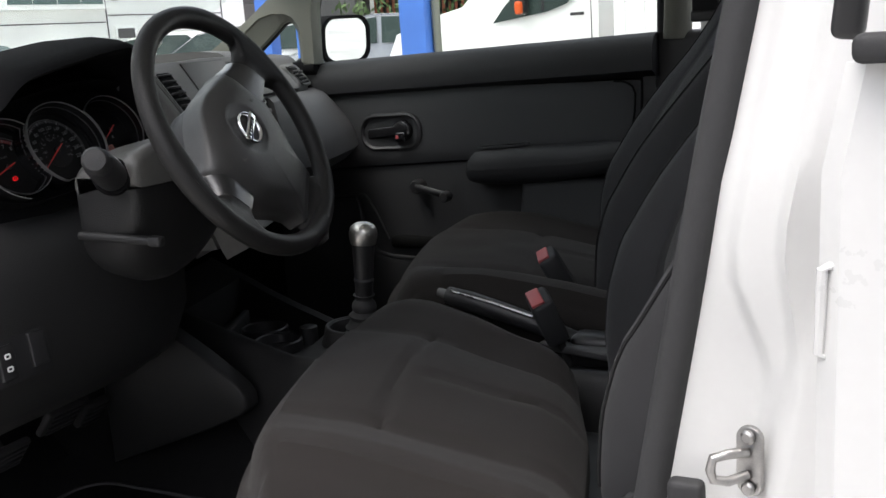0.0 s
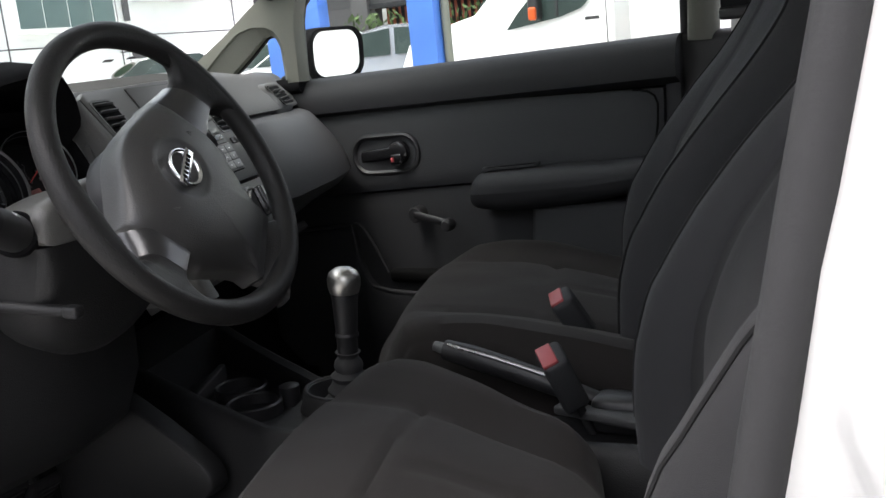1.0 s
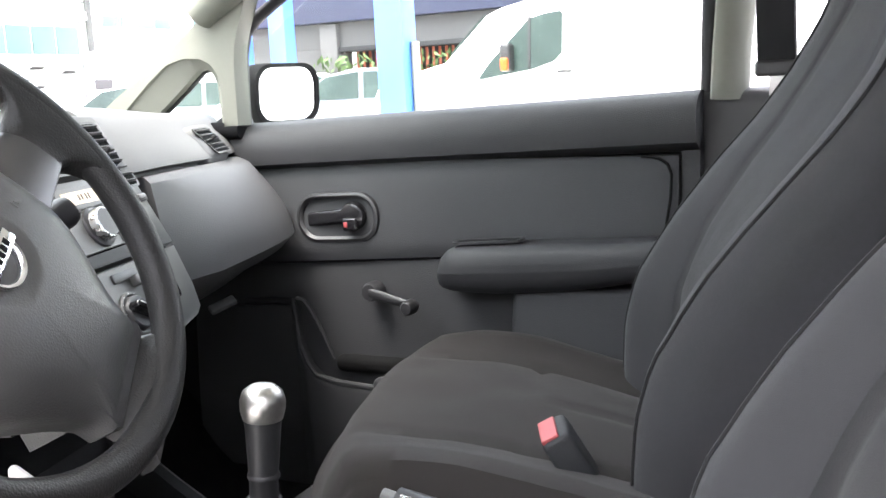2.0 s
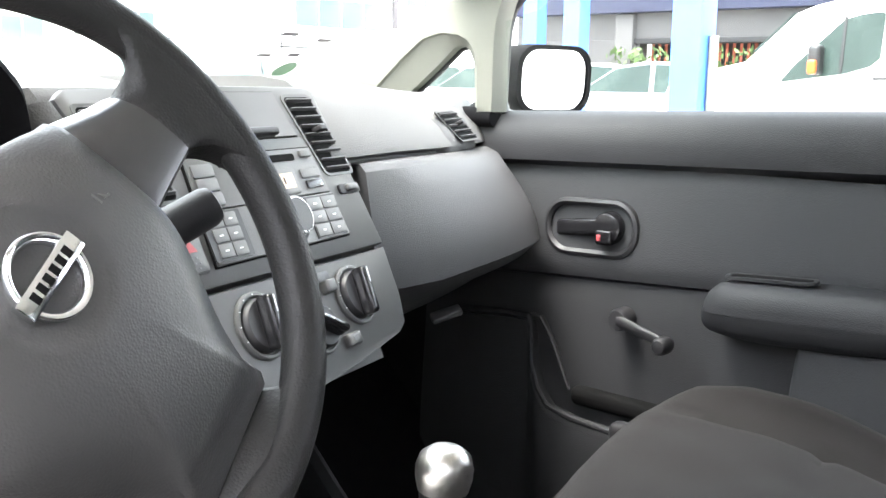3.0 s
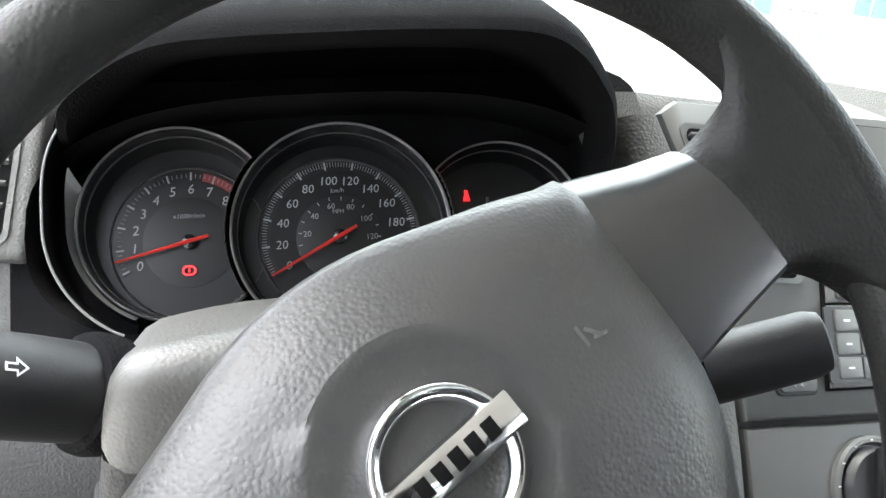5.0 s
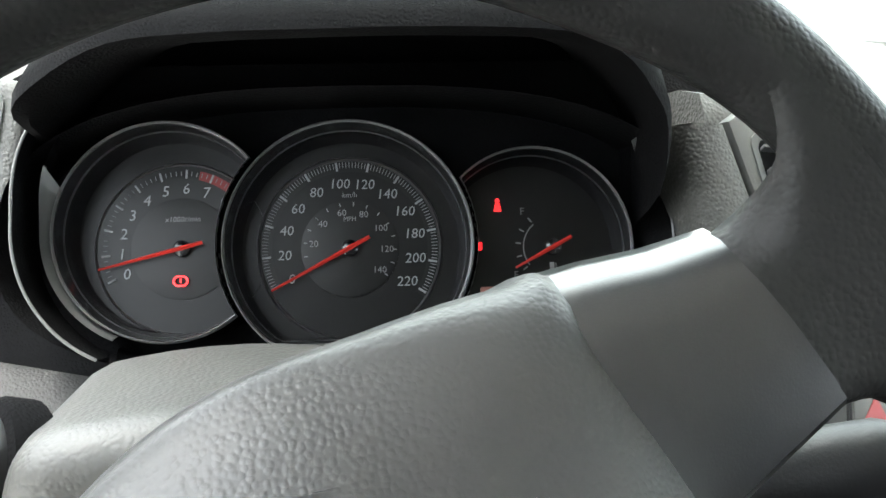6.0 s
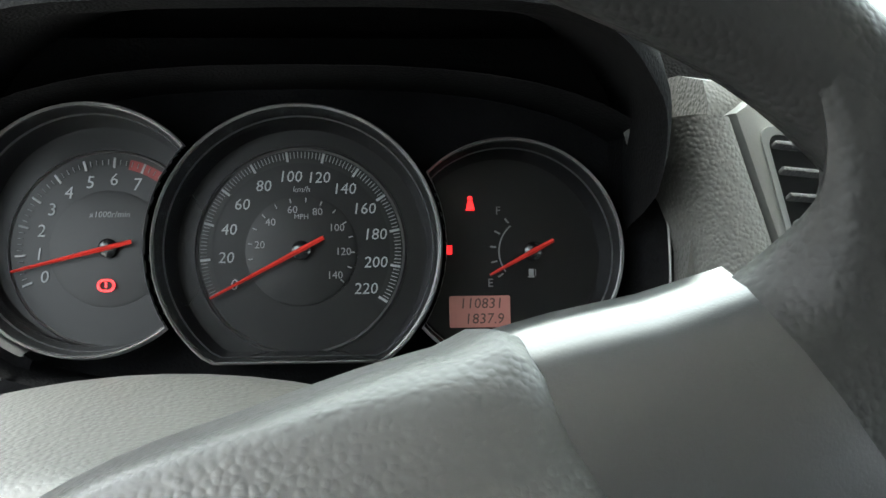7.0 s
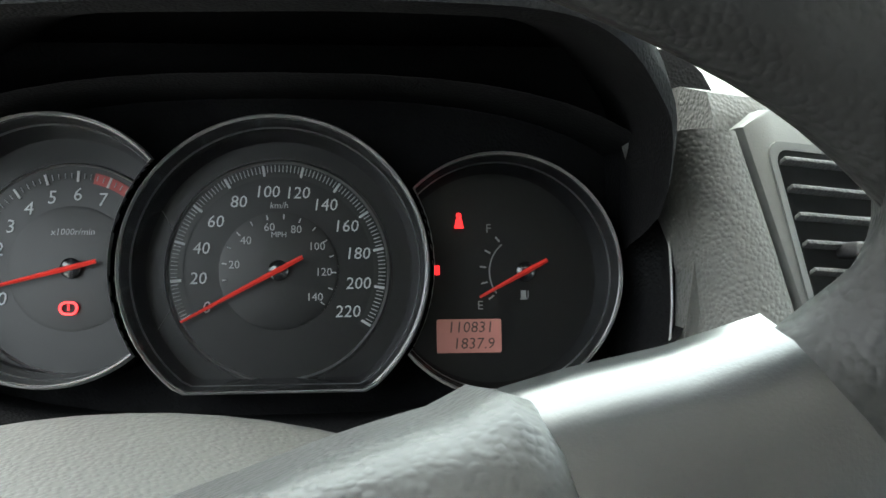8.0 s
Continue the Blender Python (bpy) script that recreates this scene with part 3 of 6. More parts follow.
    # window crank
    c0, c1 = Vector((-0.312, 0.658, 0.735)), Vector((-0.224, 0.650, 0.719))
    cm = basis(c0, (1, 0, 0), (0, 0, 1))
    crank = piece("window_crank", lathe([(0.0165, -0.012), (0.0165, 0.012), (0.014, 0.017), (0.001, 0.018)], cm, 24), "black", d)
    bm = loft([[c0.lerp(c1, t) + Vector((0, -0.014 - 0.006 * t, 0)) + Vector((0, -0.005 * math.cos(a), lerp(0.010, 0.007, t) * math.sin(a))) for a in (2 * math.pi * k / 10 for k in range(10))] for t in (0, 0.3, 0.7, 1.02)])
    put(part("crank_arm", bm, "black"), crank)
    put(part("crank_knob", lathe([(0.011, 0.018), (0.013, 0.024), (0.0125, 0.040), (0.009, 0.045), (0.001, 0.046)], basis(c1, (1, 0, 0), (0, 0, 1)), 20), "black"), crank)
    # armrest
    def arm(q, w):
        fx = smooth((q.x + 1) / 0.35)
        taper = lerp(0.75, 1.0, fx)
        y = w.y * taper if q.y < 0 else w.y
        lift = 0.008 * smooth((q.x - 0.2) / 0.8) - 0.004
        sag = -0.014 * smooth((-q.x - 0.55) / 0.45) if q.z < 0 else 0
        return Vector((w.x + 0.01 * q.z * (1 - fx), y + 0.012 * (q.z < 0) * abs(q.z), w.z * lerp(1.0, 0.72, smooth((q.x + 0.2) / 1.2)) + lift + (0.0 if q.z > 0 else sag * -0.5)))

    piece("armrest", rbox((0.40, 0.105, 0.078), 0.026, 10, pose(0.030, 0.642, 0.796, 0, -3.5, 0), deform=arm), "door", d)
    sm = basis((-0.083, 0.632, 0.8285), (1, 0.0, 0.06), (0, 1, 0.05))
    piece("pull_slot", slab(rrect(0.110, 0.020, 0.008), sm, 0.003, 0.001), "deep", d, "dark strip for the shade in the armrest's grip slot")
    piece("slot_lip", frame_bar(rrect(0.119, 0.028, 0.010), rrect(0.108, 0.018, 0.007), sm, 0.004), "door", d)
    # block below armrest
    def block(q, w):
        return Vector((w.x + (0.012 * (1 - q.z)) * (q.x < 0) * -1, w.y, w.z))

    piece("speaker_block", rbox((0.27, 0.07, 0.22), 0.012, 4, pose(0.095, 0.652, 0.648, -4, -2, 0), deform=block), "door_soft", d)
    # map pocket with raised lip
    lip = [(-0.62, 0.664, 0.700), (-0.52, 0.663, 0.709), (-0.482, 0.662, 0.709), (-0.476, 0.660, 0.69), (-0.471, 0.657, 0.637), (-0.455, 0.653, 0.600), (-0.434, 0.650, 0.5776), (-0.39, 0.648, 0.569), (-0.33, 0.646, 0.566), (-0.20, 0.642, 0.562), (0.05, 0.640, 0.558)]
    piece("pocket_lip", tube(lip, 0.0055, 8), "door", d)
    piece("pocket_lip", tube([(-0.476, 0.666, 0.712), (-0.462, 0.666, 0.710), (-0.452, 0.666, 0.698), (-0.430, 0.664, 0.662), (-0.402, 0.660, 0.608)], [0.005, 0.005, 0.0045, 0.004, 0.003], 8), "door", d)
    # dark block painting the shade inside the pocket opening
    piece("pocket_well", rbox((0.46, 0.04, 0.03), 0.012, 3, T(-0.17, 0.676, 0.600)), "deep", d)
    bm = loft([[(x, y - 0.002, z), (x, y - 0.006, z - 0.01), (x, y + 0.004, 0.36), (x, 0.70, 0.36), (x, 0.70, z)] for x, y, z in ((-0.62, 0.664, 0.692), (-0.52, 0.663, 0.701), (-0.482, 0.662, 0.701), (-0.476, 0.660, 0.68), (-0.468, 0.656, 0.63), (-0.452, 0.652, 0.594), (-0.432, 0.649, 0.573), (-0.385, 0.647, 0.565), (-0.18, 0.641, 0.558), (0.05, 0.639, 0.553))])
    piece("pocket_front", bm, "door", d)
    # window frame and glass
    fr = [(-0.583, 0.702, 0.98), (-0.580, 0.702, 1.08), (-0.574, 0.700, 1.15), (-0.562, 0.698, 1.185), (-0.535, 0.695, 1.210), (-0.45, 0.690, 1.257), (-0.32, 0.683, 1.335), (-0.15, 0.675, 1.43), (0.0, 0.668, 1.47), (0.27, 0.662, 1.485), (0.262, 0.69, 1.33), (0.247, 0.722, 1.18), (0.238, 0.748, 1.03)]
    piece("window_frame", tube(fr, 0.011, 10), "rubber", d)
    def pane(u, v):
        x = lerp(-0.57, 0.235, u)
        top = 1.16 + 0.30 * smooth((x + 0.57) / 0.5)
        z = lerp(1.0, top, v)
        return x, 0.752 - 0.22 * max(0, z - 1.0) - 0.045 * (1 - u) ** 2, z
    wn = skin("window_pane", pane, 10, 8, "glass", 0.004)
    wn["kind"] = ""
    put(wn, d)
    wn.visible_shadow = False
    piece("sail_cover", rbox((0.07, 0.03, 0.10), 0.012, 3, pose(-0.600, 0.708, 1.000, 0, -20, 0)), "black", d)


passenger_door()


def side_mirror():
    s = thing("side_mirror", "white-backed door mirror in a black housing", "door mirror", (-0.64, 0.86, 1.02))
    m = basis((-0.625, 0.905, 1.077), (0.30, 0.95, 0), (0.05, -0.02, 1))
    out = rrect(0.166, 0.122, 0.040, 0, 0, 7)
    bm = bmesh.new()
    rings = [[m @ Vector((x * k, y * k, z)) for x, y in out] for k, z in ((0.86, 0.006), (0.985, 0.006), (1.0, 0.0), (1.0, -0.02), (0.93, -0.07), (0.70, -0.11), (0.3, -0.125))]
    loft(rings, bm=bm, cap=False)
    bm.faces.new([bm.verts.new(m @ Vector((x * 0.3, y * 0.3, -0.125))) for x, y in out])
    piece("housing", bm, "dash_black", s)
    piece("mirror_glass", slab([(x * 0.885, y * 0.865) for x, y in out], m, 0.003), "mirror", s)
    piece("arm", rbox((0.05, 0.16, 0.03), 0.012, 3, pose(-0.65, 0.84, 0.985, 30, 0, 8)), "black", s)


side_mirror()


# ---- dashboard ----
def seam_x(y):
    """Line of the dash seam on the passenger's side."""
    return -0.340 - 0.43 * max(0, y - 0.14) - 0.06 * max(0, y - 0.14) ** 2


SM = basis((-0.3395, -0.02, 1.053), (-0.25, 1, 0), (-0.5, 0, 1))  # frame of the centre stack's face
CL = basis((-0.310, -0.365, 0.960), (0, 0.987, 0.16), (-0.42, 0, 0.9)) @ Matrix.Scale(0.9, 4) @ Matrix.Translation((0.0073, 0.006, -0.0125))  # frame of the instrument faces


def dashboard():
    d = thing("dashboard", "dark grey plastic car dashboard", "dashboard", (-0.6, 0, 0.7))
    # passenger's side: upper deck, concave face with vent, seam, bulging lower panel
    def upper(y):
        sx, k = seam_x(y), smooth((y - 0.14) / 0.5)
        z0 = lerp(0.988, 0.976, k)
        top = lerp(1.066, 1.045, k)
        return [(-1.10, y, 1.0), (-1.10, y, 1.04), (-0.80, y, top + 0.005), (sx - 0.12, y, top + 0.008), (sx - 0.075, y, top + 0.003), (sx - 0.058, y, top - 0.006), (sx - 0.040, y, top - 0.025), (sx - 0.020, y, lerp(z0, top, 0.42)), (sx - 0.004, y, z0 + 0.008), (sx - 0.002, y, z0 + 0.002), (sx - 0.02, y, z0 - 0.004), (sx - 0.02, y, 0.93)]

    ys = [0.12, 0.16, 0.2, 0.28, 0.36, 0.44, 0.52, 0.6, 0.66, 0.70, 0.735]
    piece("upper_deck", loft([upper(y) for y in ys]), "dash_top", d)

    def lower(y):
        sx, k = seam_x(y), smooth((y - 0.14) / 0.5)
        z0 = lerp(0.984, 0.972, k)
        b = lerp(0.055, 0.115, k) * lerp(0.4, 1.0, smooth((y - 0.15) / 0.14))
        e = smooth((y - 0.635) / 0.08)
        b *= 1 - 0.9 * e
        pts = [(sx - 0.03, y, z0 - 0.004), (sx + 0.002, y, z0 - 0.002)]
        for i in range(9):
            a = i / 8
            z = lerp(z0 - 0.01, 0.765, a)
            pts.append((sx + 0.006 + b * math.sin(math.pi * min(1, a * 0.62 + 0.08)) - 0.10 * smooth((a - 0.62) / 0.38), y, z))
        pts += [(sx - 0.2, y, 0.735), (-0.95, y, 0.72), (-0.95, y, z0 - 0.02)]
        return pts

    ys = [0.165, 0.2, 0.28, 0.36, 0.44, 0.52, 0.58, 0.62, 0.64, 0.655, 0.67, 0.685, 0.70, 0.712]
    piece("lower_panel", loft([lower(y) for y in ys]), "dash", d)
    # glove box latch
    piece("latch", rbox((0.018, 0.045, 0.010), 0.004, 2, pose(-0.475, 0.455, 0.748, 20, 30, -25)), "dash", d)

    # driver's side: upper deck left of and below the binnacle
    def left_top(y):
        k = smooth((-0.2 - y) / 0.5)
        top = 1.045 - 0.02 * k
        f = -0.362 - 0.06 * smooth((-0.60 - y) / 0.14)
        return [(-1.10, y, 1.0), (-1.10, y, 1.03), (-0.80, y, top + 0.01), (f - 0.08, y, top), (f - 0.03, y, top - 0.012), (f, y, top - 0.04), (f + 0.03, y, 0.95), (f + 0.045, y, 0.86), (f - 0.05, y, 0.84), (-0.95, y, 0.84)]

    piece("driver_deck", loft([left_top(y) for y in (-0.735, -0.70, -0.66, -0.62, -0.58, -0.532)]), "dash_top", d)
    piece("driver_deck", loft([[(x if x < -0.5 else min(x, -0.43), yy, z if x < -0.5 else min(z, 1.03)) for x, yy, z in left_top(y)] for y in (-0.56, -0.4, -0.25, -0.17)]), "dash_top", d)
    # middle bridge behind the stack
    def bridge(x):
        y = (SM @ Vector((x, 0, 0))).y
        near = [tuple(SM @ Vector(p)) for p in ((x, 0.024, -0.075), (x, 0.021, -0.030), (x, 0.015, -0.012), (x, 0.004, -0.008), (x, -0.10, -0.030), (x, -0.28, -0.045))]
        return [(-1.10, y, 1.0), (-1.10, y, 1.04), (-0.8, y, 1.068)] + near + [(-0.95, y, 0.72)]

    piece("bridge", loft([bridge(x) for x in (-0.196, -0.190, -0.12, -0.04, 0.04, 0.12, 0.158)]), "dash_top", d)

    # knee panel under the wheel, with switch bank
    def knee(y):
        k = smooth((y + 0.70) / 0.12) * smooth((-0.20 - y) / 0.06)
        e = 0.02 * (1 - k)
        return [(-0.38, y, 0.86), (-0.325 - e, y, 0.885), (-0.295 - e, y, 0.880), (-0.272 - e, y, 0.86), (-0.258 - e, y, 0.80), (-0.265 - e, y, 0.70), (-0.30 - e, y, 0.63), (-0.34 - e, y, 0.60), (-0.42, y, 0.60), (-0.5, y, 0.72)]

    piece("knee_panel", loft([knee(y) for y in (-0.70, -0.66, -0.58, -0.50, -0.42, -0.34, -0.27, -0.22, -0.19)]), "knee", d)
    sw = basis((-0.262, -0.535, 0.72), (0, 1, 0), (-0.12, 0, 1))
    piece("switch_bank", slab(rrect(0.10, 0.058, 0.006), sw, 0.004, 0.001), "black", d)
    piece("switch", rbox((0.024, 0.044, 0.008), 0.002, 1, sw @ T(-0.018, 0, 0.005)), "black", d)
    piece("switch", rbox((0.024, 0.044, 0.008), 0.002, 1, sw @ T(0.03, 0.004, 0.005)), "black", d)
    for k, v in enumerate((0.008, -0.008)):
        piece("switch_mark", frame_bar(rrect(0.009, 0.007, 0.002, -0.018, v, 2), rrect(0.005, 0.003, 0.001, -0.018, v, 2), sw @ T(0, 0, 0.0093), 0.0004), "icon", d)

    # hood over the instruments
    lip = [(-0.528, 0.90), (-0.524, 0.97), (-0.512, 1.015), (-0.496, 1.037), (-0.470, 1.056), (-0.434, 1.066), (-0.398, 1.073), (-0.345, 1.082), (-0.295, 1.087), (-0.270, 1.081), (-0.252, 1.067), (-0.240, 1.050), (-0.234, 1.01), (-0.229, 0.96), (-0.226, 0.91)]

    lip = [tuple(0.5 * (2 * b + (c - a) * t + (2 * a - 5 * b + 4 * c - e) * t * t + (3 * b - a - 3 * c + e) * t ** 3) for a, b, c, e in zip(lip[max(i - 1, 0)], lip[i], lip[i + 1], lip[min(i + 2, len(lip) - 1)])) for i in range(len(lip) - 1) for t in (0, 0.25, 0.5, 0.75)] + lip[-1:]

    def hood(x, grow, dz):
        cy = -0.382
        return [(x - 0.02 * abs((y - cy) / 0.16) ** 2 - ((0.014 * smooth((y + 0.29) / 0.06) + (0.085 if y < cy else 0.05) * smooth((1.030 - z) / 0.05)) if x > -0.31 else 0.0), cy + (y - cy) * (1 + (0.02 if y > cy and grow < -0.01 else grow)), z + dz if z > 0.95 else z) for y, z in lip]

    back = basis((-0.405, 0, 0), (0, 1, 0), (0, 0, 1))
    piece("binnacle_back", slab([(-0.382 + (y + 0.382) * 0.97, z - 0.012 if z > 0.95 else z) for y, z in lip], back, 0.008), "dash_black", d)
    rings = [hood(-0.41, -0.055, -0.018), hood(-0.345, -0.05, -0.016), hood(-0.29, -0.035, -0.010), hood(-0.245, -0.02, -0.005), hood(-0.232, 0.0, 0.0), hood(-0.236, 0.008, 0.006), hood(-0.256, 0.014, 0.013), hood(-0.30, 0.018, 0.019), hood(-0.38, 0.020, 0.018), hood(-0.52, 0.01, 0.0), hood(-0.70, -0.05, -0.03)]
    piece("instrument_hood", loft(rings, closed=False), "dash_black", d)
    # textured upright between the hood and the stack: flat face, rounded shoulder, cheek turned to the dials
    def flank(y):
        g = -0.1905 + 0.0285 * min(1.0, -y / 0.068) + 0.010 * smooth((-y - 0.068) / 0.10)
        f = lerp(0.012, 0.021, min(1.0, -y / 0.12))
        sec = [(0.0, -0.045), (0.0, -0.004), (-0.0015, -0.001), (-0.004, 0.0), (-f, -0.001), (-f - 0.004, -0.003), (-f - 0.0075, -0.008), (-f - 0.010, -0.016), (-f - 0.012, -0.030), (-f - 0.012, -0.045)]
        return [tuple(SM @ Vector((g + a, y, b))) for a, b in sec]

    piece("hood_flank", loft([flank(y) for y in (-0.30, -0.24, -0.18, -0.14, -0.10, -0.07, -0.045, -0.02, -0.002)]), "dash_top", d)
    # passenger's side outlet in its own housing
    pv = basis((-0.519, 0.510, 1.007), (-0.43, 1, 0.0), (-0.45, -0.1, 0.8))
    piece("outlet_housing", rbox((0.17, 0.080, 0.08), 0.028, 5, pv @ T(0.03, 0, -0.0405)), "dash_top", d)
    vent(d, pv, 0.082, 0.046, 0.052, 5, "side_vent", "dash_top")
    # left vent
    left = basis((-0.3285, -0.588, 0.972), (0.03, 1, 0.0), (-0.40, 0, 1))
    piece("outlet_panel", rbox((0.112, 0.092, 0.03), 0.006, 3, left @ T(0, 0, -0.0155)), "dash_top", d)
    vent(d, left, 0.085, 0.072, 0.0, 6, "side_vent", "dash_top")


def vent(d, m, w, h, slant, slats, name, fm="stack"):
    """A louvred outlet: frame, flush plate painted as the duct's shade, horizontal slats and a tab. slant: sideways
    shift of its foot.
    """
    def sh(pts):
        return [(x - slant * (y - h / 2) / h, y) for x, y in pts]

    fr = piece(name, frame_bar(sh(rrect(w + 0.006, h + 0.006, 0.007)), sh(rrect(w, h, 0.006)), m, 0.0012), fm, d)
    put(part("duct", slab(sh(rrect(w + 0.004, h + 0.004, 0.006)), m @ T(0, 0, -0.001), 0.002), "deep"), fr)
    for i in range(slats):
        y = h / 2 - (i + 0.5) * h / slats
        dx = -slant * (y - h / 2) / h
        put(part("slat", rbox((w - 0.002, 0.0020, 0.008), 0.0008, 1, m @ pose(dx, y, 0.0005, -24, 0, 0)), "dash"), fr)
    put(part("tab", rbox((0.012, 0.006, 0.014), 0.002, 1, m @ T(slant * 0.45, h * 0.05, 0.006)), "black"), fr)
    return fr


def centre_stack():
    d = thing("centre_console_stack", "grey centre stack with audio unit and climate knobs", "centre stack", (-0.36, 0.0, 0.76))
    # face panel: slanted sides, upper and lower plates with a seam
    up = [(-0.1885, 0.0), (-0.178, 0.008), (0.0, 0.012), (0.140, 0.011), (0.149, 0.006), (0.1605, -0.07), (0.1708, -0.1675), (-0.1480, -0.1690), (-0.1520, -0.12), (-0.1600, -0.068)]
    lo = [(-0.1475, -0.1730), (0.1710, -0.1715), (0.1660, -0.225), (0.1560, -0.253), (0.140, -0.261), (0.060, -0.2725), (-0.02, -0.2800), (-0.10, -0.2850), (-0.1400, -0.2800), (-0.1470, -0.225)]
    piece("upper_plate", slab(up, SM @ T(0, 0, -0.028), 0.028, 0.003), "stack", d)
    piece("lower_plate", slab(lo, SM @ T(0, 0, -0.028), 0.0268, 0.003), "stack", d)
    piece("side_fill", slab([(-0.165, 0.0), (0.140, 0.0), (0.163, -0.165), (0.148, -0.25), (0.0, -0.272), (-0.13, -0.276), (-0.142, -0.1)], SM @ T(0, 0, -0.12), 0.095), "dash", d)
    # lidded pocket, set in a thin dark joint
    piece("lid_joint", slab([(-0.0800, 0.0055), (0.0785, 0.0055), (0.0930, -0.0435), (-0.0660, -0.0435)], SM @ T(0, 0, -0.0006), 0.0010), "deep", d)
    lid = piece("pocket_lid", slab([(-0.0785, 0.0045), (0.0775, 0.0045), (0.0915, -0.0425), (-0.0650, -0.0425)], SM, 0.0022, 0.0010), "stack", d)
    put(part("lid_grip", rbox((0.100, 0.009, 0.012), 0.004, 3, SM @ T(0.009, -0.0372, 0.003)), "black"), lid)
    # vents: passenger's and driver's columns
    vent(d, SM @ T(0.1145, -0.043, 0), 0.0455, 0.084, 0.026, 9, "centre_vent")
    vent(d, SM @ T(-0.1520, -0.049, 0), 0.0460, 0.083, 0.028, 8, "centre_vent")
    wheel = piece("vent_wheel_housing", slab(rrect(0.036, 0.0105, 0.003), SM @ T(0.1445, -0.1035, 0), 0.003, 0.001), "black", d)
    put(part("vent_wheel", rbox((0.017, 0.008, 0.010), 0.003, 2, SM @ T(0.1445, -0.1035, 0.003)), "stack"), wheel)

    # audio unit
    r = thing("car_radio", "grey car radio with round volume knob and orange display", "car radio", tuple(SM @ Vector((0.013, -0.105, 0.0))))
    # dark joint round the unit and behind the keys
    piece("joint", slab([(-0.0840, -0.0550), (0.1010, -0.0550), (0.1130, -0.1520), (-0.0900, -0.1545)], SM, 0.0022), "deep", r)
    piece("fascia_upper", slab([(-0.0825, -0.0565), (0.0995, -0.0565), (0.1060, -0.1040), (-0.0850, -0.1045)], SM, 0.0042, 0.0012), "stack", r)
    piece("fascia_lower", slab([(-0.0850, -0.1060), (0.1060, -0.1055), (0.1115, -0.1505), (-0.0885, -0.1530)], SM, 0.0052, 0.0012), "stack", r)
    piece("disc_slot", slab(rrect(0.112, 0.0070, 0.002), SM @ T(0.012, -0.0650, 0.0042), 0.0008), "deep", r)
    piece("eject_button", rbox((0.018, 0.0070, 0.004), 0.0015, 1, SM @ T(0.0860, -0.0630, 0.0052)), "stack", r)
    scr = piece("display_surround", slab(rrect(0.082, 0.026, 0.003), SM @ T(0.0185, -0.0890, 0.0040), 0.0018, 0.0008), "stack", r)
    put(part("display", slab(rrect(0.066, 0.0150, 0.001), SM @ T(0.0200, -0.0885, 0.0058), 0.0006), "lcd_radio", None, "amber radio display"), scr)
    for k in range(4):
        put(part("display_digit", slab(rrect(0.0026, 0.0070, 0.0006, 0, 0, 1), SM @ T(0.0180 + 0.0058 * k + (0.0025 if k > 1 else 0), -0.0885, 0.0064), 0.0003), "lcd_ink"), scr)
    piece("function_button", slab(rrect(0.030, 0.0095, 0.002), SM @ T(0.0830, -0.0830, 0.0042), 0.0016, 0.0005), "stack", r)
    piece("function_button", slab(rrect(0.026, 0.0085, 0.002), SM @ T(0.0845, -0.0945, 0.0042), 0.0018, 0.0005), "gloss", r)
    for k in range(3):
        piece("function_button", slab(rrect(0.027, 0.0120, 0.002), SM @ T(-0.0660, -0.0700 - 0.0130 * k, 0.0042), 0.0016, 0.0006), "stack", r)
    kn = SM @ T(0.0240, -0.1255, 0.0052)
    ring = piece("volume_ring", lathe([(0.0245, 0), (0.024, 0.003), (0.021, 0.004)], kn, 36), "black", r)
    knob = piece("volume_knob", lathe([(0.0190, 0.002), (0.0187, 0.012), (0.0180, 0.0140), (0.0162, 0.0145)], kn, 36), "satin", r, "ridged metallic volume knob")
    put(part("knob_cap", lathe([(0.0164, 0.0146), (0.0158, 0.0135), (0.009, 0.0130), (0.0005, 0.0130)], kn, 30), "black"), knob)
    for x0, nm in ((0.0690, "preset_button"), (-0.0660, "preset_button")):
        piece("key_bed", slab(rrect(0.0500, 0.0430, 0.002), SM @ T(x0 + 0.0120 if x0 > 0 else x0, -0.1285, 0.0046), 0.0014), "black", r)
        for i in range(3):
            for j in range(2):
                w = 0.0235 if x0 > 0 else 0.0175
                kx, ky = x0 + (w + 0.0010) * (j if x0 > 0 else j - 0.5), -0.1150 - 0.0135 * i
                piece(nm, slab(rrect(w, 0.0124, 0.0015), SM @ T(kx, ky, 0.0052), 0.0018, 0.0006), "stack", r)
                piece("button_mark", slab(rrect(0.005, 0.0013, 0.0005, 0, 0, 1), SM @ T(kx, ky, 0.0071), 0.0002), "icon", r)

    # hazard switch in its recess
    hz = piece("hazard_switch", slab(rrect(0.0300, 0.0345, 0.004, 0, 0, 4), SM @ T(-0.1115, -0.1390, 0), 0.0018, 0.0008), "black", d)
    put(part("hazard_button", slab(rrect(0.0265, 0.0310, 0.003, 0, 0, 4), SM @ T(-0.1115, -0.1390, 0.0016), 0.0016, 0.0008), "stack"), hz)
    H = SM @ T(-0.1125, -0.1325, 0.0033)
    put(part("hazard_mark", slab([(-0.0068, -0.0045), (0.0068, -0.0045), (0.0, 0.0065)], H, 0.0006), "red"), hz)
    for k in range(7):
        a = k * math.pi / 3
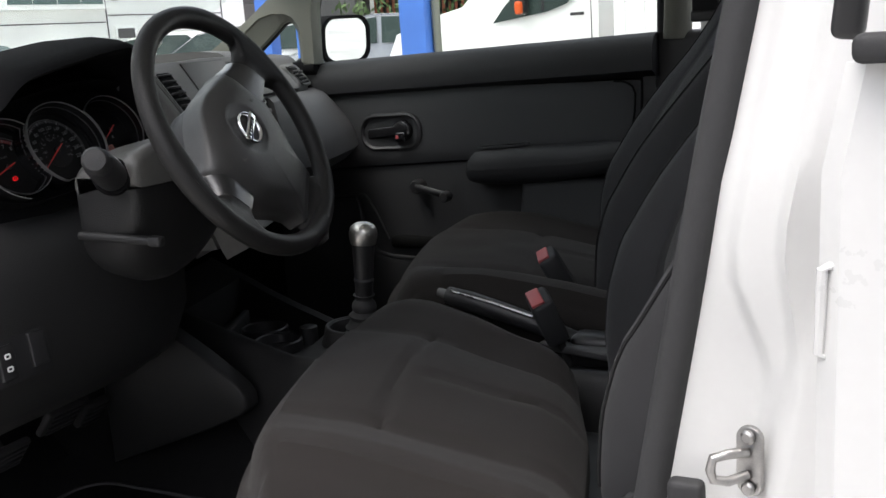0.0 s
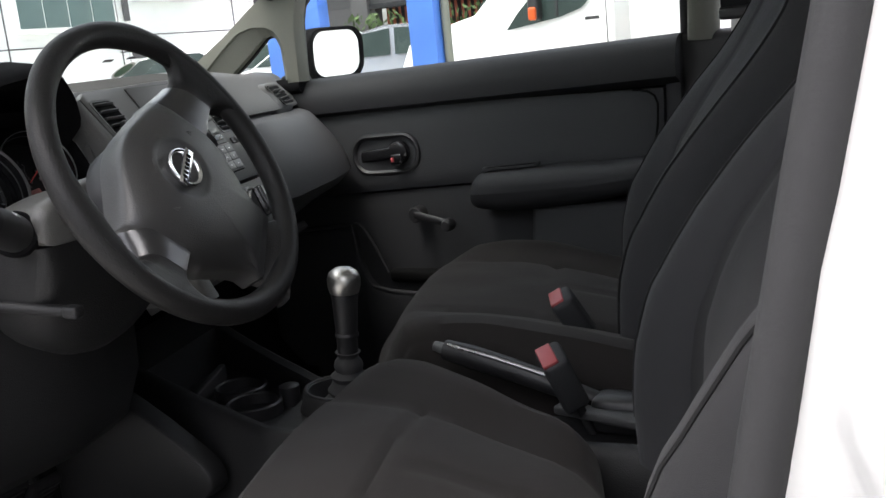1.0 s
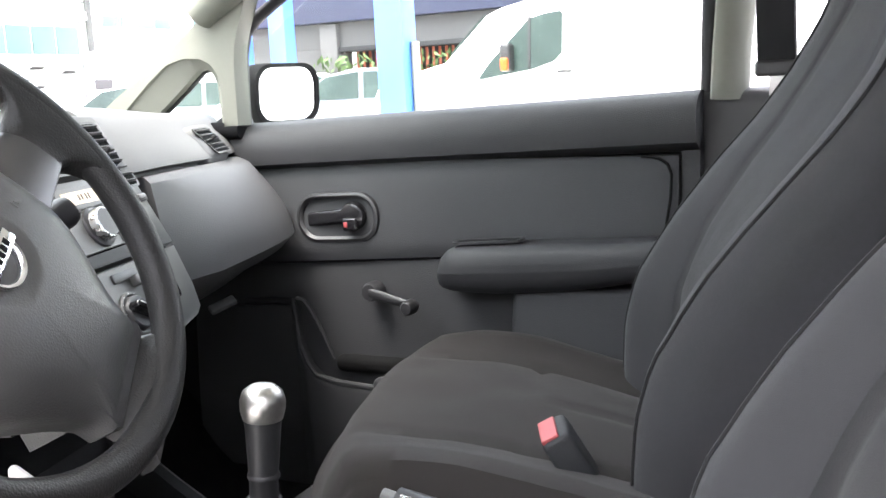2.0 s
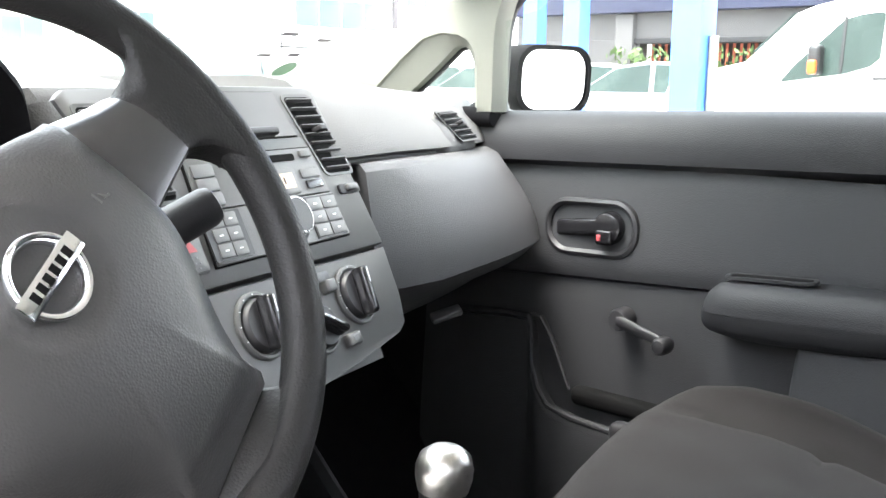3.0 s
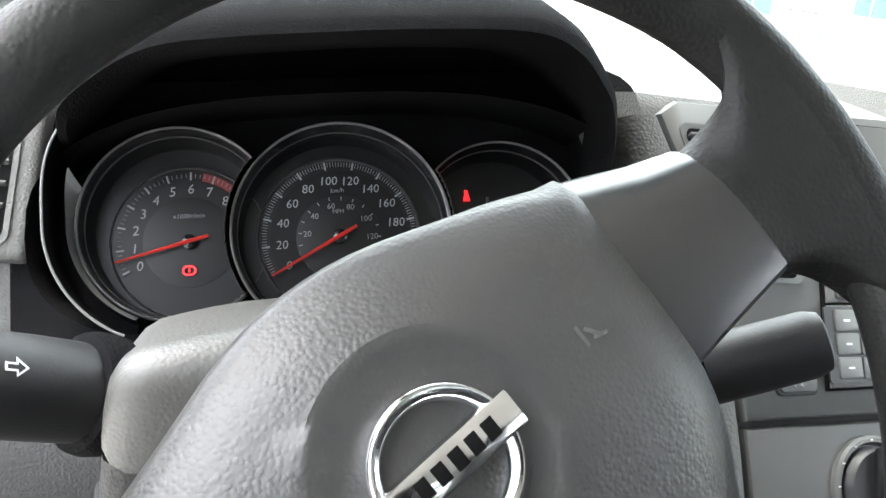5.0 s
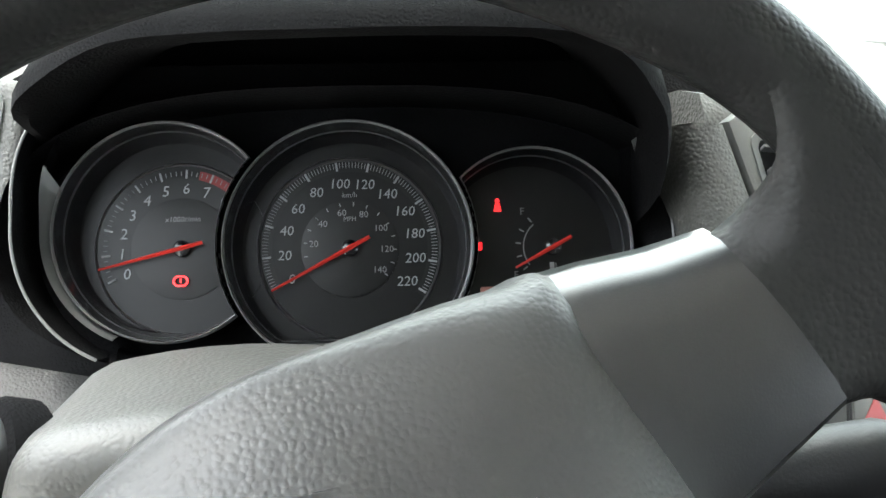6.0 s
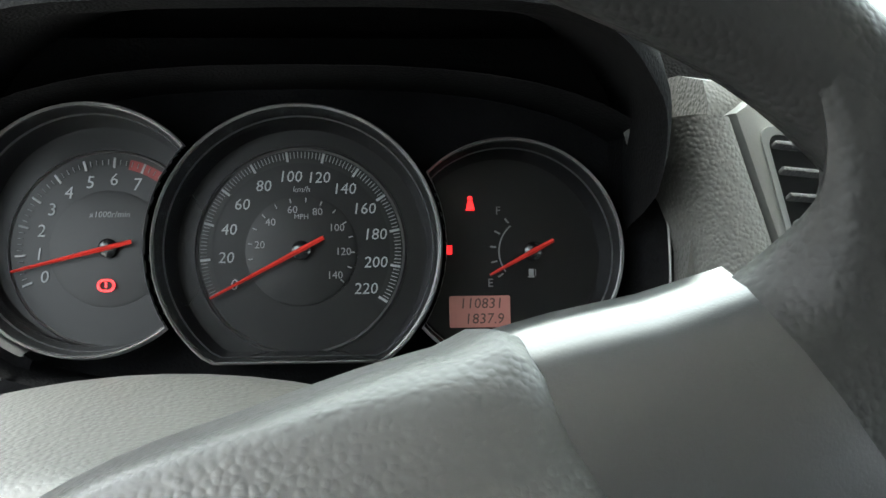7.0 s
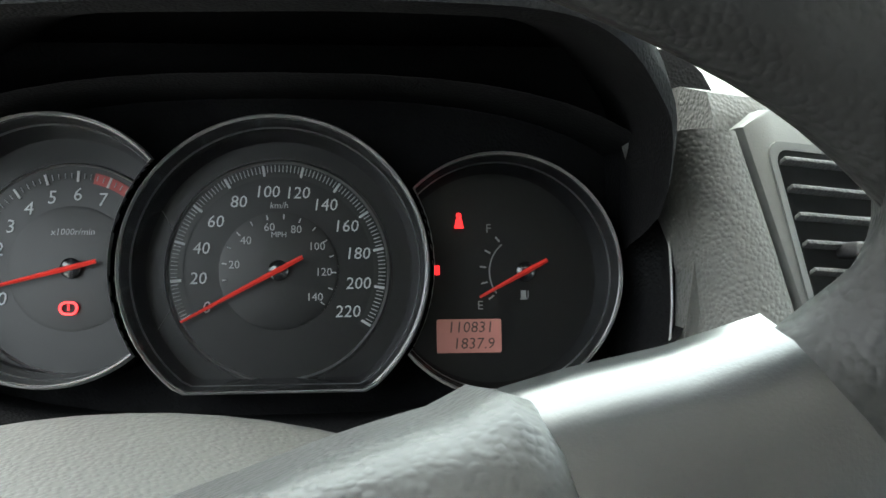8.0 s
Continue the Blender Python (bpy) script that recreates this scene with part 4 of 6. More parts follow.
        put(part("lamp_dot", lathe([(0.0011, 0), (0.0009, 0.0006)], H @ T(0.0055 * math.cos(a) * (k > 0), -0.0140 + 0.0050 * math.sin(a) * (k > 0), 0), 8), "ink_dim"), hz)

    # climate panel
    c = thing("climate_control", "three black rotary climate knobs on a grey panel", "climate control", tuple(SM @ Vector((0.013, -0.24, 0))))

    def rotary(x, y, r, turn, mat="gloss"):
        m = SM @ T(x, y, -0.0014)
        base = piece("knob_dial", lathe([(r, 0), (r, 0.003), (r * 0.95, 0.0045), (r * 0.88, 0.0045), (r * 0.82, 0.001)], m, 40), "stack", c)
        put(part("knob_body", lathe([(r * 0.80, 0.001), (r * 0.78, 0.007), (r * 0.72, 0.009), (0.0005, 0.0095)], m, 36), "black"), base)
        put(part("knob_grip", rbox((r * 0.46, r * 1.56, 0.018), 0.005, 3, m @ pose(0, 0, 0.014, 0, 0, turn), deform=lambda q, w: Vector((w.x * (1 - 0.25 * (q.z > 0)), w.y, w.z))), mat), base)
        put(part("knob_pointer", rbox((0.0015, r * 0.5, 0.001), 0.0004, 1, m @ pose(0, 0, 0, 0, 0, turn) @ T(0, r * 0.45, 0.0235)), "icon"), base)
        for k in range(9):
            a = radians(200 - 27.5 * k)
            put(part("scale_mark", slab(rrect(0.0018, 0.0008, 0.0003, 0, 0, 1), m @ T(r * 0.915 * math.cos(a), r * 0.915 * math.sin(a), 0.0046), 0.0002), "icon"), base)
        return base

    rotary(0.0860, -0.2105, 0.0305, -8)
    rotary(0.0140, -0.2290, 0.0255, 60)
    rotary(-0.0620, -0.2105, 0.0305, -8)
    slot = piece("recirculation_slot", slab(rrect(0.050, 0.0110, 0.003), SM @ T(0.030, -0.1855, -0.0014), 0.003, 0.001), "black", c)
    put(part("slider", rbox((0.015, 0.013, 0.012), 0.003, 2, SM @ T(0.0440, -0.1955, 0.0040)), "stack"), slot)
    bt = piece("rear_defrost_button", rbox((0.0225, 0.0130, 0.010), 0.003, 2, SM @ T(0.0540, -0.2500, 0.0005)), "stack", c)
    put(part("button_mark", slab(rrect(0.008, 0.005, 0.001, 0, 0, 1), SM @ T(0.0540, -0.2500, 0.0057), 0.0002), "ink_dim"), bt)


dashboard()
centre_stack()


# ---- instrument cluster ----
def arc_slab(m, r0, r1, a0, a1, z, thick, n=40):
    o = [(r1 * math.cos(radians(lerp(a0, a1, i / n))), r1 * math.sin(radians(lerp(a0, a1, i / n)))) for i in range(n + 1)]
    q = [(r0 * math.cos(radians(lerp(a1, a0, i / n))), r0 * math.sin(radians(lerp(a1, a0, i / n)))) for i in range(n + 1)]
    bm = bmesh.new()
    a = [bm.verts.new(m @ Vector((x, y, z))) for x, y in o]
    b = [bm.verts.new(m @ Vector((x, y, z))) for x, y in reversed(q)]
    for i in range(n):
        bm.faces.new((a[i], a[i + 1], b[i + 1], b[i]))
    return bm


def ticks(m, r0, r1, angles, w, z):
    bm = bmesh.new()
    for a in angles:
        rbox((r1 - r0, w, 0.0006), 0.0001, 1, m @ pose(0, 0, z, 0, 0, a) @ T((r0 + r1) / 2, 0, 0), bm)
    return bm


def cluster():
    c = thing("instrument_cluster", "black instrument cluster with three ringed dials", "instrument cluster", tuple(CL @ Vector((0, -0.07, 0))))
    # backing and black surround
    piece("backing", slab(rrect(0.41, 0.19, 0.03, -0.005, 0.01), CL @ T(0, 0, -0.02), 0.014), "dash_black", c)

    def dial(u, v, r, flat=None):
        return CL @ T(u, v, 0)

    # dial: ring cups
    def cup(name, u, v, r, cut, a0=0, a1=360, z=0.0):
        m = CL @ T(u, v, z)
        n = 72
        def outline(k):
            pts = []
            for i in range(n):
                a = 2 * math.pi * i / n
                x, y = r * k * math.cos(a), r * k * math.sin(a)
                if cut and y < -cut * k:
                    y = -cut * k
                if name != "speedometer":  # the middle dial overlaps its neighbours
                    dx, dy = x + u + 0.010, y + v + 0.0025
                    dist = math.hypot(dx, dy)
                    if dist < 0.0692:
                        x, y = dx * 0.0692 / dist - 0.010 - u, dy * 0.0692 / dist - 0.0025 - v
                pts.append((x, y))
            return pts
        face = piece(name, slab(outline(0.97), m @ T(0, 0, -0.006), 0.004), "dial", c)
        bm = loft([[m @ Vector((x, y, zz)) for x, y in outline(k)] for k, zz in ((0.90, -0.004), (0.915, 0.008), (0.955, 0.024), (0.968, 0.0285), (0.985, 0.0290), (1.0, 0.026), (1.01, -0.006))], cap=False)
        put(part("cup_wall", bm, "gloss"), face)
        bm = loft([[m @ Vector((x, y, zz)) for x, y in outline(k)] for k, zz in ((0.976, 0.0288), (0.980, 0.0305), (0.987, 0.0312), (0.995, 0.0302), (1.002, 0.026))], cap=False)
        put(part("bezel_ring", bm, "ring", None, "thin satin chrome dial ring"), face)
        bm = loft([[m @ Vector((x, y, zz)) for x, y in outline(k)] for k, zz in ((0.938, 0.0172), (0.941, 0.0190), (0.947, 0.0200), (0.950, 0.0190))], cap=False)
        put(part("inner_ring", bm, "dial_lip", None, "thin grey step inside the dial ring"), face)
        return face, m

    tach, mt = cup("tachometer", -0.1055, 0.0058, 0.0590, 0, z=0.0)
    fuel, mf = cup("fuel_gauge", 0.0885, -0.0064, 0.0540, 0, z=0.0)
    speed, ms = cup("speedometer", -0.0095, -0.0030, 0.0668, 0.0535, z=0.001)
    ms = CL @ T(-0.010, -0.0025, 0.001)
    mt, mf = CL @ T(-0.1025, -0.0005, -0.0005), CL @ T(0.1040, -0.0040, -0.0005)

    def num(text, r, a, size, m, parent, mat="ink", shear=0.12):
        words(text, size, m @ T(r * math.cos(radians(a)), r * math.sin(radians(a)), 0.0012), mat, parent, "numeral", 0.0, shear)

    # speedometer print
    ang = lambda v: 207 - v * 1.085
    put(part("scale_ring", arc_slab(ms, 0.0432, 0.0494, ang(0) + 3, ang(220) - 3, -0.0012, 0, 70), "dial_in"), speed)
    for a in [ang(v) for v in range(0, 221, 20)]:
        put(part("tick", ticks(ms, 0.0440, 0.0489, [a], 0.0012, -0.0005), "ink"), speed)
    put(part("ticks_minor", ticks(ms, 0.0455, 0.0487, [ang(v) for v in range(0, 221, 2) if v % 20], 0.0004, -0.0005), "ink_dim"), speed)
    put(part("dial_centre", lathe([(0.0272, -0.0018), (0.0272, -0.0012), (0.0262, -0.0010), (0.0005, -0.0010)], ms, 48), "dial_in"), speed)
    for v in range(0, 221, 20):
        num(str(v), 0.0366, ang(v), 0.0078, ms @ T(0, 0, -0.002), speed)
    words("km/h", 0.0042, ms @ T(0, 0.0300, -0.0008), "ink_dim", speed, "unit_print", 0, 0.15)
    mph = lambda v: 207 - v * 1.609 * 1.085
    put(part("ticks_mph", ticks(ms, 0.0238, 0.0260, [mph(v) for v in range(0, 141, 10)], 0.0006, -0.0005), "ink_dim"), speed)
    for v in range(20, 141, 20):
        num(str(v), 0.0204, mph(v), 0.0052, ms @ T(0, 0, -0.002), speed, "ink_dim", 0)
    words("MPH", 0.0036, ms @ T(0, 0.0165, -0.0008), "ink_dim", speed, "unit_print")
    for mm, fc, r in ((mt, tach, 0.0475), (ms, speed, 0.0505)):
        put(part("dial_step", lathe([(r - 0.0013, -0.0024), (r, -0.0002), (r + 0.0016, -0.0024)], mm, 64, cap=False), "dial_lip"), fc)
    # tachometer print
    ta = lambda v: 204 - v * 19.5
    for a in [ta(v) for v in range(9)]:
        put(part("tick", ticks(mt, 0.0395, 0.0445, [a], 0.0011, -0.0005), "ink"), tach)
    put(part("ticks_minor", ticks(mt, 0.0410, 0.0435, [ta(v / 5) for v in range(41) if v % 5], 0.0004, -0.0005), "ink_dim"), tach)
    put(part("red_zone", arc_slab(mt, 0.0395, 0.0445, ta(6.5), ta(8), -0.0008, 0), "ink_red", None, "dark red rev limit band"), tach)
    put(part("dial_centre", lathe([(0.0285, -0.0018), (0.0285, -0.0012), (0.027, -0.0010), (0.0005, -0.0010)], mt, 48), "dial_in"), tach)
    for v in range(9):
        num(str(v), 0.0335, ta(v), 0.0086, mt @ T(0, 0, -0.002), tach)
    words("x1000r/min", 0.0042, mt @ T(0, 0.0165, -0.0008), "ink_dim", tach, "unit_print", 0, 0.15)
    # fuel print
    fa = lambda v: 216 - v * 86
    for a in [fa(v / 4) for v in range(5)]:
        put(part("tick", ticks(mf, 0.0185, 0.0215, [a], 0.0008, -0.0005), "ink_dim"), fuel)
    put(part("scale_ring", arc_slab(mf, 0.0165, 0.0172, fa(0), fa(1), -0.001, 0), "ink_dim"), fuel)
    for t_, a in (("E", 216), ("F", 130)):
        num(t_, 0.0265, a, 0.0058, mf @ T(0, 0, -0.002), fuel, "ink_dim", 0)
    fp = mf @ T(-0.001, -0.0105, -0.001) @ Matrix.Scale(0.72, 4)
    bm = rbox((0.0035, 0.005, 0.0004), 0.0002, 1, fp)
    rbox((0.0048, 0.0008, 0.0004), 0.0002, 1, fp @ T(0, -0.003, 0), bm)
    rbox((0.0006, 0.0045, 0.0004), 0.0002, 1, fp @ T(0.003, 0, 0), bm)
    put(part("pump_symbol", bm, "ink_dim"), fuel)

    # needles
    def needle(face, m, a, r, back):
        p = m @ pose(0, 0, 0.004, 0, 0, a)
        bm = loft([[p @ Vector((x, s * w, z)) for s, z in ((-1, 0), (0, 0.0012), (1, 0), (0, -0.0006))] for x, w in ((-back, 0.0010), (0, 0.0012), (r, 0.0006))])
        n = put(part("needle", bm, "needle", None, "red pointer"), face)
        put(part("needle_hub", lathe([(0.0048, -0.004), (0.0046, 0.0025), (0.003, 0.0035), (0.0004, 0.0036)], m, 24), "gloss"), n)

    needle(speed, ms, ang(0) + 1, 0.049, 0.0125)
    needle(tach, mt, 194, 0.046, 0.012)
    needle(fuel, mf, 208, 0.025, 0.011)
    # warning lamps and odometer
    bk = CL @ T(-0.1033, -0.0185, 0.0003)
    bm = frame_bar([(x * 1.0, y) for x, y in rrect(0.0085, 0.0062, 0.003)], rrect(0.0062, 0.0042, 0.002), bk, 0.0006)
    rbox((0.0009, 0.0026, 0.0006), 0.0002, 1, bk @ T(0, 0.0003, 0.0003), bm)
    put(part("brake_lamp", bm, "red_lamp", None, "lit red brake warning lamp"), tach)
    bl = CL @ T(0.0730, 0.0195, 0.0)
    bm = lathe([(0.0013, 0), (0.0011, 0.0006)], bl @ T(0, 0.0030, 0), 10)
    slab([(-0.0022, -0.0030), (0.0022, -0.0030), (0.0012, 0.0016), (-0.0012, 0.0016)], bl, 0.0006, bm=bm)
    put(part("seat_belt_lamp", bm, "red_lamp", None, "lit red seat belt warning lamp"), fuel)
    put(part("charge_lamp", rbox((0.0030, 0.0044, 0.0006), 0.0002, 1, CL @ T(0.0622, -0.0030, 0.0)), "red_lamp", None, "lit red warning lamp"), fuel)
    put(part("odometer", slab(rrect(0.030, 0.0155, 0.001), CL @ T(0.0770, -0.0335, -0.0008), 0.001), "lcd", None, "red backlit odometer display"), fuel)
    words("110831", 0.0072, CL @ T(0.0775, -0.0297, 0.0006), "lcd_ink", fuel, "odometer_digits", 0, 0.1)
    words("1837.9", 0.0072, CL @ T(0.0790, -0.0372, 0.0006), "lcd_ink", fuel, "trip_digits", 0, 0.1)
    # black bezel cup between hood and dials
    def oval(gu, gt, gb, z):
        pts = []
        for i in range(48):
            a = 2 * math.pi * i / 48
            x = gu * (abs(math.cos(a)) ** 0.75) * (1 if math.cos(a) > 0 else -1)
            y = (gt if math.sin(a) > 0 else gb) * (abs(math.sin(a)) ** 0.75) * (1 if math.sin(a) > 0 else -1)
            pts.append(CL @ Vector((x - 0.008, y, z)))
        return pts
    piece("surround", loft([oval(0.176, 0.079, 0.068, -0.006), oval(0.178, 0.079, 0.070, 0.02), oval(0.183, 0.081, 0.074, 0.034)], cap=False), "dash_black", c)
    # outer side of the rev counter: satin cheek, dark channel, bright lip
    def arc(g, z, a0=137):
        pts = []
        for k in range(29):
            a = lerp(a0, 246, k / 28)
            up = smooth((180 - a) / 50)
            r = (0.0598, 0.0622 + 0.012 * up, 0.0640 + 0.012 * up, 0.0705 + 0.013 * up, 0.0728 + 0.012 * up)[g]
            pts.append(CL @ Vector((-0.1055 + r * math.cos(radians(a)), 0.0058 + r * math.sin(radians(a)), z)))
        return pts

    piece("cheek", loft([arc(0, 0.024, 160), arc(0, 0.0275, 156), arc(1, 0.036, 150), arc(1, 0.030, 150)], closed=False), "stack", c, "satin grey cheek beside the rev counter")
    ch = piece("channel", loft([arc(1, 0.034), arc(2, 0.016), arc(3, 0.016), arc(4, 0.046)], closed=False), "dash_black", c)
    put(part("bright_lip", tube(arc(4, 0.0465), 0.0008, 8), "stack", None, "thin bright trim line"), ch)
    # dark return from the fuel gauge to the upright, with a bright line at its edge
    def line(v):
        return 0.1640 - 0.0048 * smooth((v + 0.005) / 0.06) - 0.004 * smooth((-0.015 - v) / 0.05)

    rows, edge = [], []
    for k in range(15):
        v = lerp(0.056, -0.050, k / 14)
        x = line(v)
        rows.append([CL @ Vector(p) for p in ((0.144, v, -0.004), (0.147, v, 0.010), (x - 0.009, v, 0.022), (x - 0.003, v, 0.0285), (x, v, 0.0295), (x + 0.003, v, 0.027), (x + 0.006, v, 0.020), (x + 0.008, v, 0.006))])
        edge.append(CL @ Vector((x, v, 0.0298)))
    rt = piece("side_return", loft(rows, closed=False), "dash_black", c, "black return beside the fuel gauge")
    put(part("bright_lip", tube(edge, 0.0006, 8), "ring", None, "thin bright trim line"), rt)


cluster()


# ---- steering wheel, turned to the left ----
WU, WR = Vector((-0.446, 0, 0.895)), Vector((-0.10, 1, 0))
WM = basis((0, -0.36, 0.98), WR, WU) @ pose(0, 0, 0, 0, 0, 41.5)  # frame of the wheel's face
RIM_R, RIM_T, RIM_Z = 0.1558, 0.0132, -0.0167
RIM_C = Vector((0.0095, -0.0027))  # the rim's middle, beside the emblem's


def steering_wheel():
    w_ = thing("steering_wheel", "black textured three-spoke steering wheel, partly turned", "steering wheel", tuple(WM @ Vector((0, 0, -0.05))))
    rings = []
    for i in range(121):
        a = 2 * math.pi * (i % 120) / 120
        d = math.degrees(a)
        # thumb grips above the side spokes: the rim widens inwards
        swell = sum(math.exp(-(((d - c + 180) % 360 - 180) / 13) ** 2) for c in (33, 147))
        c, w = RIM_R + 0.0055 * math.exp(-(((d - 24 + 180) % 360 - 180) / 32) ** 2) - 0.0012 * swell, RIM_T + 0.0032 * swell
        ring = []
        for k in range(20):
            q = 2 * math.pi * k / 20
            r = c + w * math.cos(q)
            ring.append(WM @ Vector((RIM_C.x + r * math.cos(a), RIM_C.y + r * math.sin(a), RIM_Z - 0.003 * swell * min(0.0, math.cos(q)) + RIM_T * 0.95 * math.sin(q))))
        rings.append(ring)
    rim = loft(rings, cap=False)
    bmesh.ops.remove_doubles(rim, verts=rim.verts, dist=1e-5)
    piece("rim", rim, "rim", w_)

    # shield-shaped airbag pad, domed; its flanks widen towards the back
    front = [(0.0, 0.061), (0.022, 0.059), (0.045, 0.052), (0.064, 0.0435), (0.0755, 0.0345), (0.0812, 0.022), (0.0825, 0.008), (0.0825, -0.012), (0.0810, -0.032), (0.0740, -0.050), (0.0610, -0.071), (0.0490, -0.092), (0.0425, -0.113), (0.0400, -0.134)]
    rear = [(0.0, 0.062), (0.022, 0.0595), (0.045, 0.0525), (0.066, 0.0460), (0.081, 0.0403), (0.0910, 0.0360), (0.0905, 0.010), (0.0895, -0.015), (0.0870, -0.036), (0.0800, -0.0560), (0.0670, -0.0770), (0.0545, -0.0970), (0.0465, -0.115), (0.0430, -0.134)]

    def dense(pts):
        """Smooth curve through the points, three to a span."""
        out = []
        q = [(-pts[1][0], pts[1][1])] + pts + [(-pts[-1][0] * 0.2, pts[-1][1] - 0.002)]
        for i in range(1, len(q) - 2):
            for k in range(3):
                t = k / 3
                out.append(tuple(0.5 * (2 * b + (c - a) * t + (2 * a - 5 * b + 4 * c - d) * t * t + (3 * b - a - 3 * c + d) * t ** 3) for a, b, c, d in zip(q[i - 1], q[i], q[i + 1], q[i + 2])))
        return out + [pts[-1]]

    front, rear = dense(front), dense(rear)

    def outline(k, w):
        half = [(lerp(a[0], b[0], w), lerp(a[1], b[1], w)) for a, b in zip(front, rear)]
        full = half + [(-x, y) for x, y in reversed(half[1:])]
        return [(x * k, -0.012 + (y + 0.012) * k) for x, y in full]

    prof = [(1.0, -0.050, 1.0), (1.0, -0.034, 1.0), (1.005, -0.027, 0.95), (1.0, -0.018, 0.72), (0.985, -0.0095, 0.32), (0.95, -0.0045, 0.0), (0.88, -0.0008, 0.0), (0.75, 0.0022, 0.0)]
    rings = [[Vector((x, y, z - 0.004 * (1 - w) - 1.2 * (y + 0.02) ** 2 * (1 - w))) for x, y in outline(k, w)] for k, z, w in prof]
    # round dish in the middle for the emblem
    turn = [math.atan2(y - 0.0016, x) for x, y in outline(0.75, 0)]
    mid = [((a[0] + 0.040 * math.cos(t)) / 2, (a[1] + 0.0016 + 0.040 * math.sin(t)) / 2) for a, t in zip(outline(0.62, 0), turn)]
    rings.append([Vector((x, y, 0.0001 - 1.2 * (y + 0.02) ** 2)) for x, y in mid])
    for r, z in ((0.0372, 0.0050), (0.0345, 0.0050), (0.0320, 0.0041), (0.029, 0.0032), (0.018, 0.0030), (0.004, 0.0030)):
        rings.append([Vector((r * math.cos(a), 0.0016 + r * math.sin(a), z - 0.004 - 1.2 * (0.0216 + r * math.sin(a)) ** 2)) for a in turn])
    rings = [[WM @ p for p in ring] for ring in rings]
    pad = piece("airbag_pad", loft(rings), "pad", w_)
    # emblem as plain shapes
    E = WM @ T(0, 0.0016, -0.0010)
    ring = [E @ Vector((0.0190 * math.cos(a), 0.0190 * math.sin(a), 0.0015)) for a in (2 * math.pi * i / 56 for i in range(56))]
    put(part("emblem_ring", tube(ring, 0.0039, 12, loop=True, flat=0.62), "chrome", None, "chrome ring emblem"), pad)
    put(part("emblem_bar", rbox((0.0485, 0.0112, 0.005), 0.0012, 2, E @ T(0, 0, 0.003)), "chrome", None, "plain chrome bar across the ring"), pad)
    for k in range(6):
        put(part("emblem_inlay", rbox((0.0038, 0.0056, 0.0006), 0.0002, 1, E @ T(-0.0145 + 0.0058 * k, 0, 0.0056)), "deep", None, "plain dark inlay on the bar"), pad)
    for x in (-0.0545, 0.0555):
        mk = WM @ T(x, 0.001, -0.0012)
        bm = rbox((0.0012, 0.0065, 0.0006), 0.0002, 1, mk @ T(-0.003, 0.001, 0.0003))
        rbox((0.0012, 0.0055, 0.0006), 0.0002, 1, mk @ pose(0.0005, 0, 0.0003, 0, 0, 35), bm)
        rbox((0.0045, 0.0011, 0.0006), 0.0002, 1, mk @ pose(0.002, -0.002, 0.0003, 0, 0, -15), bm)
        put(part("airbag_mark", bm, "dash_top"), pad)

    # side spokes: smooth insert between the pad and the skinned root that flares into the rim
    for s in (1, -1):
        sec, end = [], 0.1266 if s > 0 else 0.1105
        for t, hi, lo, zt in ((-0.4, 0.0385, -0.034, -0.0150), (0.0, 0.0372, -0.0318, -0.0125), (0.25, 0.0330, -0.0308, -0.0118), (0.6, 0.0260, -0.0298, -0.0110), (1.0, 0.0198, -0.0290, -0.0103)):
            x, h = lerp(0.083, end, t), (hi - lo) / 0.07
            row = ((hi - 0.004, -0.032), (hi + 0.0005, -0.025), (hi - 0.0003, -0.0180), (hi - 0.003 * h, -0.0125), (hi - 0.0075 * h, -0.0078), (hi - 0.013 * h, -0.0042), (hi - 0.020 * h, -0.0016), ((hi + lo) / 2, 0.0), (lo + 0.008, 0.0), (lo + 0.002, -0.0010), (lo, -0.0035), (lo - 0.0005, -0.012), (lo + 0.002, -0.026))
            sec.append([WM @ Vector((s * (x + 0.34 * max(0.0, -z - 0.003) * (t >= 0) * (y > 0)), y, zt + z)) for y, z in row])
        piece("spoke_insert", loft(sec), "spoke", w_, "smooth satin black spoke insert")
        # root: a web between the insert's end and an arc of the rim, with concave edges
        hi, lo, h = 0.0198, -0.0290, 0.697
        end_row = [(lo, -0.0035), (lo + 0.002, -0.0010), (lo + 0.008, 0.0), ((hi + lo) / 2, 0.0), (hi - 0.020 * h, -0.0016), (hi - 0.013 * h, -0.0042), (hi - 0.0075 * h, -0.0078), (hi - 0.003 * h, -0.0125), (hi, -0.0180)]

        def end_z(y):
            for (a0, za), (b0, zb) in zip(end_row, end_row[1:]):
                if y <= b0:
                    return lerp(za, zb, (y - a0) / (b0 - a0))
            return end_row[-1][1]

        nv, nu = 26, 16
        front, back = [], []
        for i in range(nu + 1):
            u = i / nu
            fr, bk = [], []
            for j in range(nv + 1):
                v = j / nv
                a = radians(lerp(-27, 26, v))
                p0 = Vector((end - 0.0012, lerp(lo + 0.0003, hi - 0.0003, v)))
                e0 = end_z(p0.y)
                p0.x += 0.34 * max(0.0, -e0 - 0.003) * (p0.y > 0)
                p1 = Vector((end + lerp(0.0230, 0.0340, v), lerp(-0.0360, 0.0200, v)))
                rr = RIM_R + 0.0055 * math.exp(-((math.degrees(a) - 24) / 32) ** 2)
                p2 = Vector((s * RIM_C.x + rr * math.cos(a), RIM_C.y + rr * math.sin(a)))
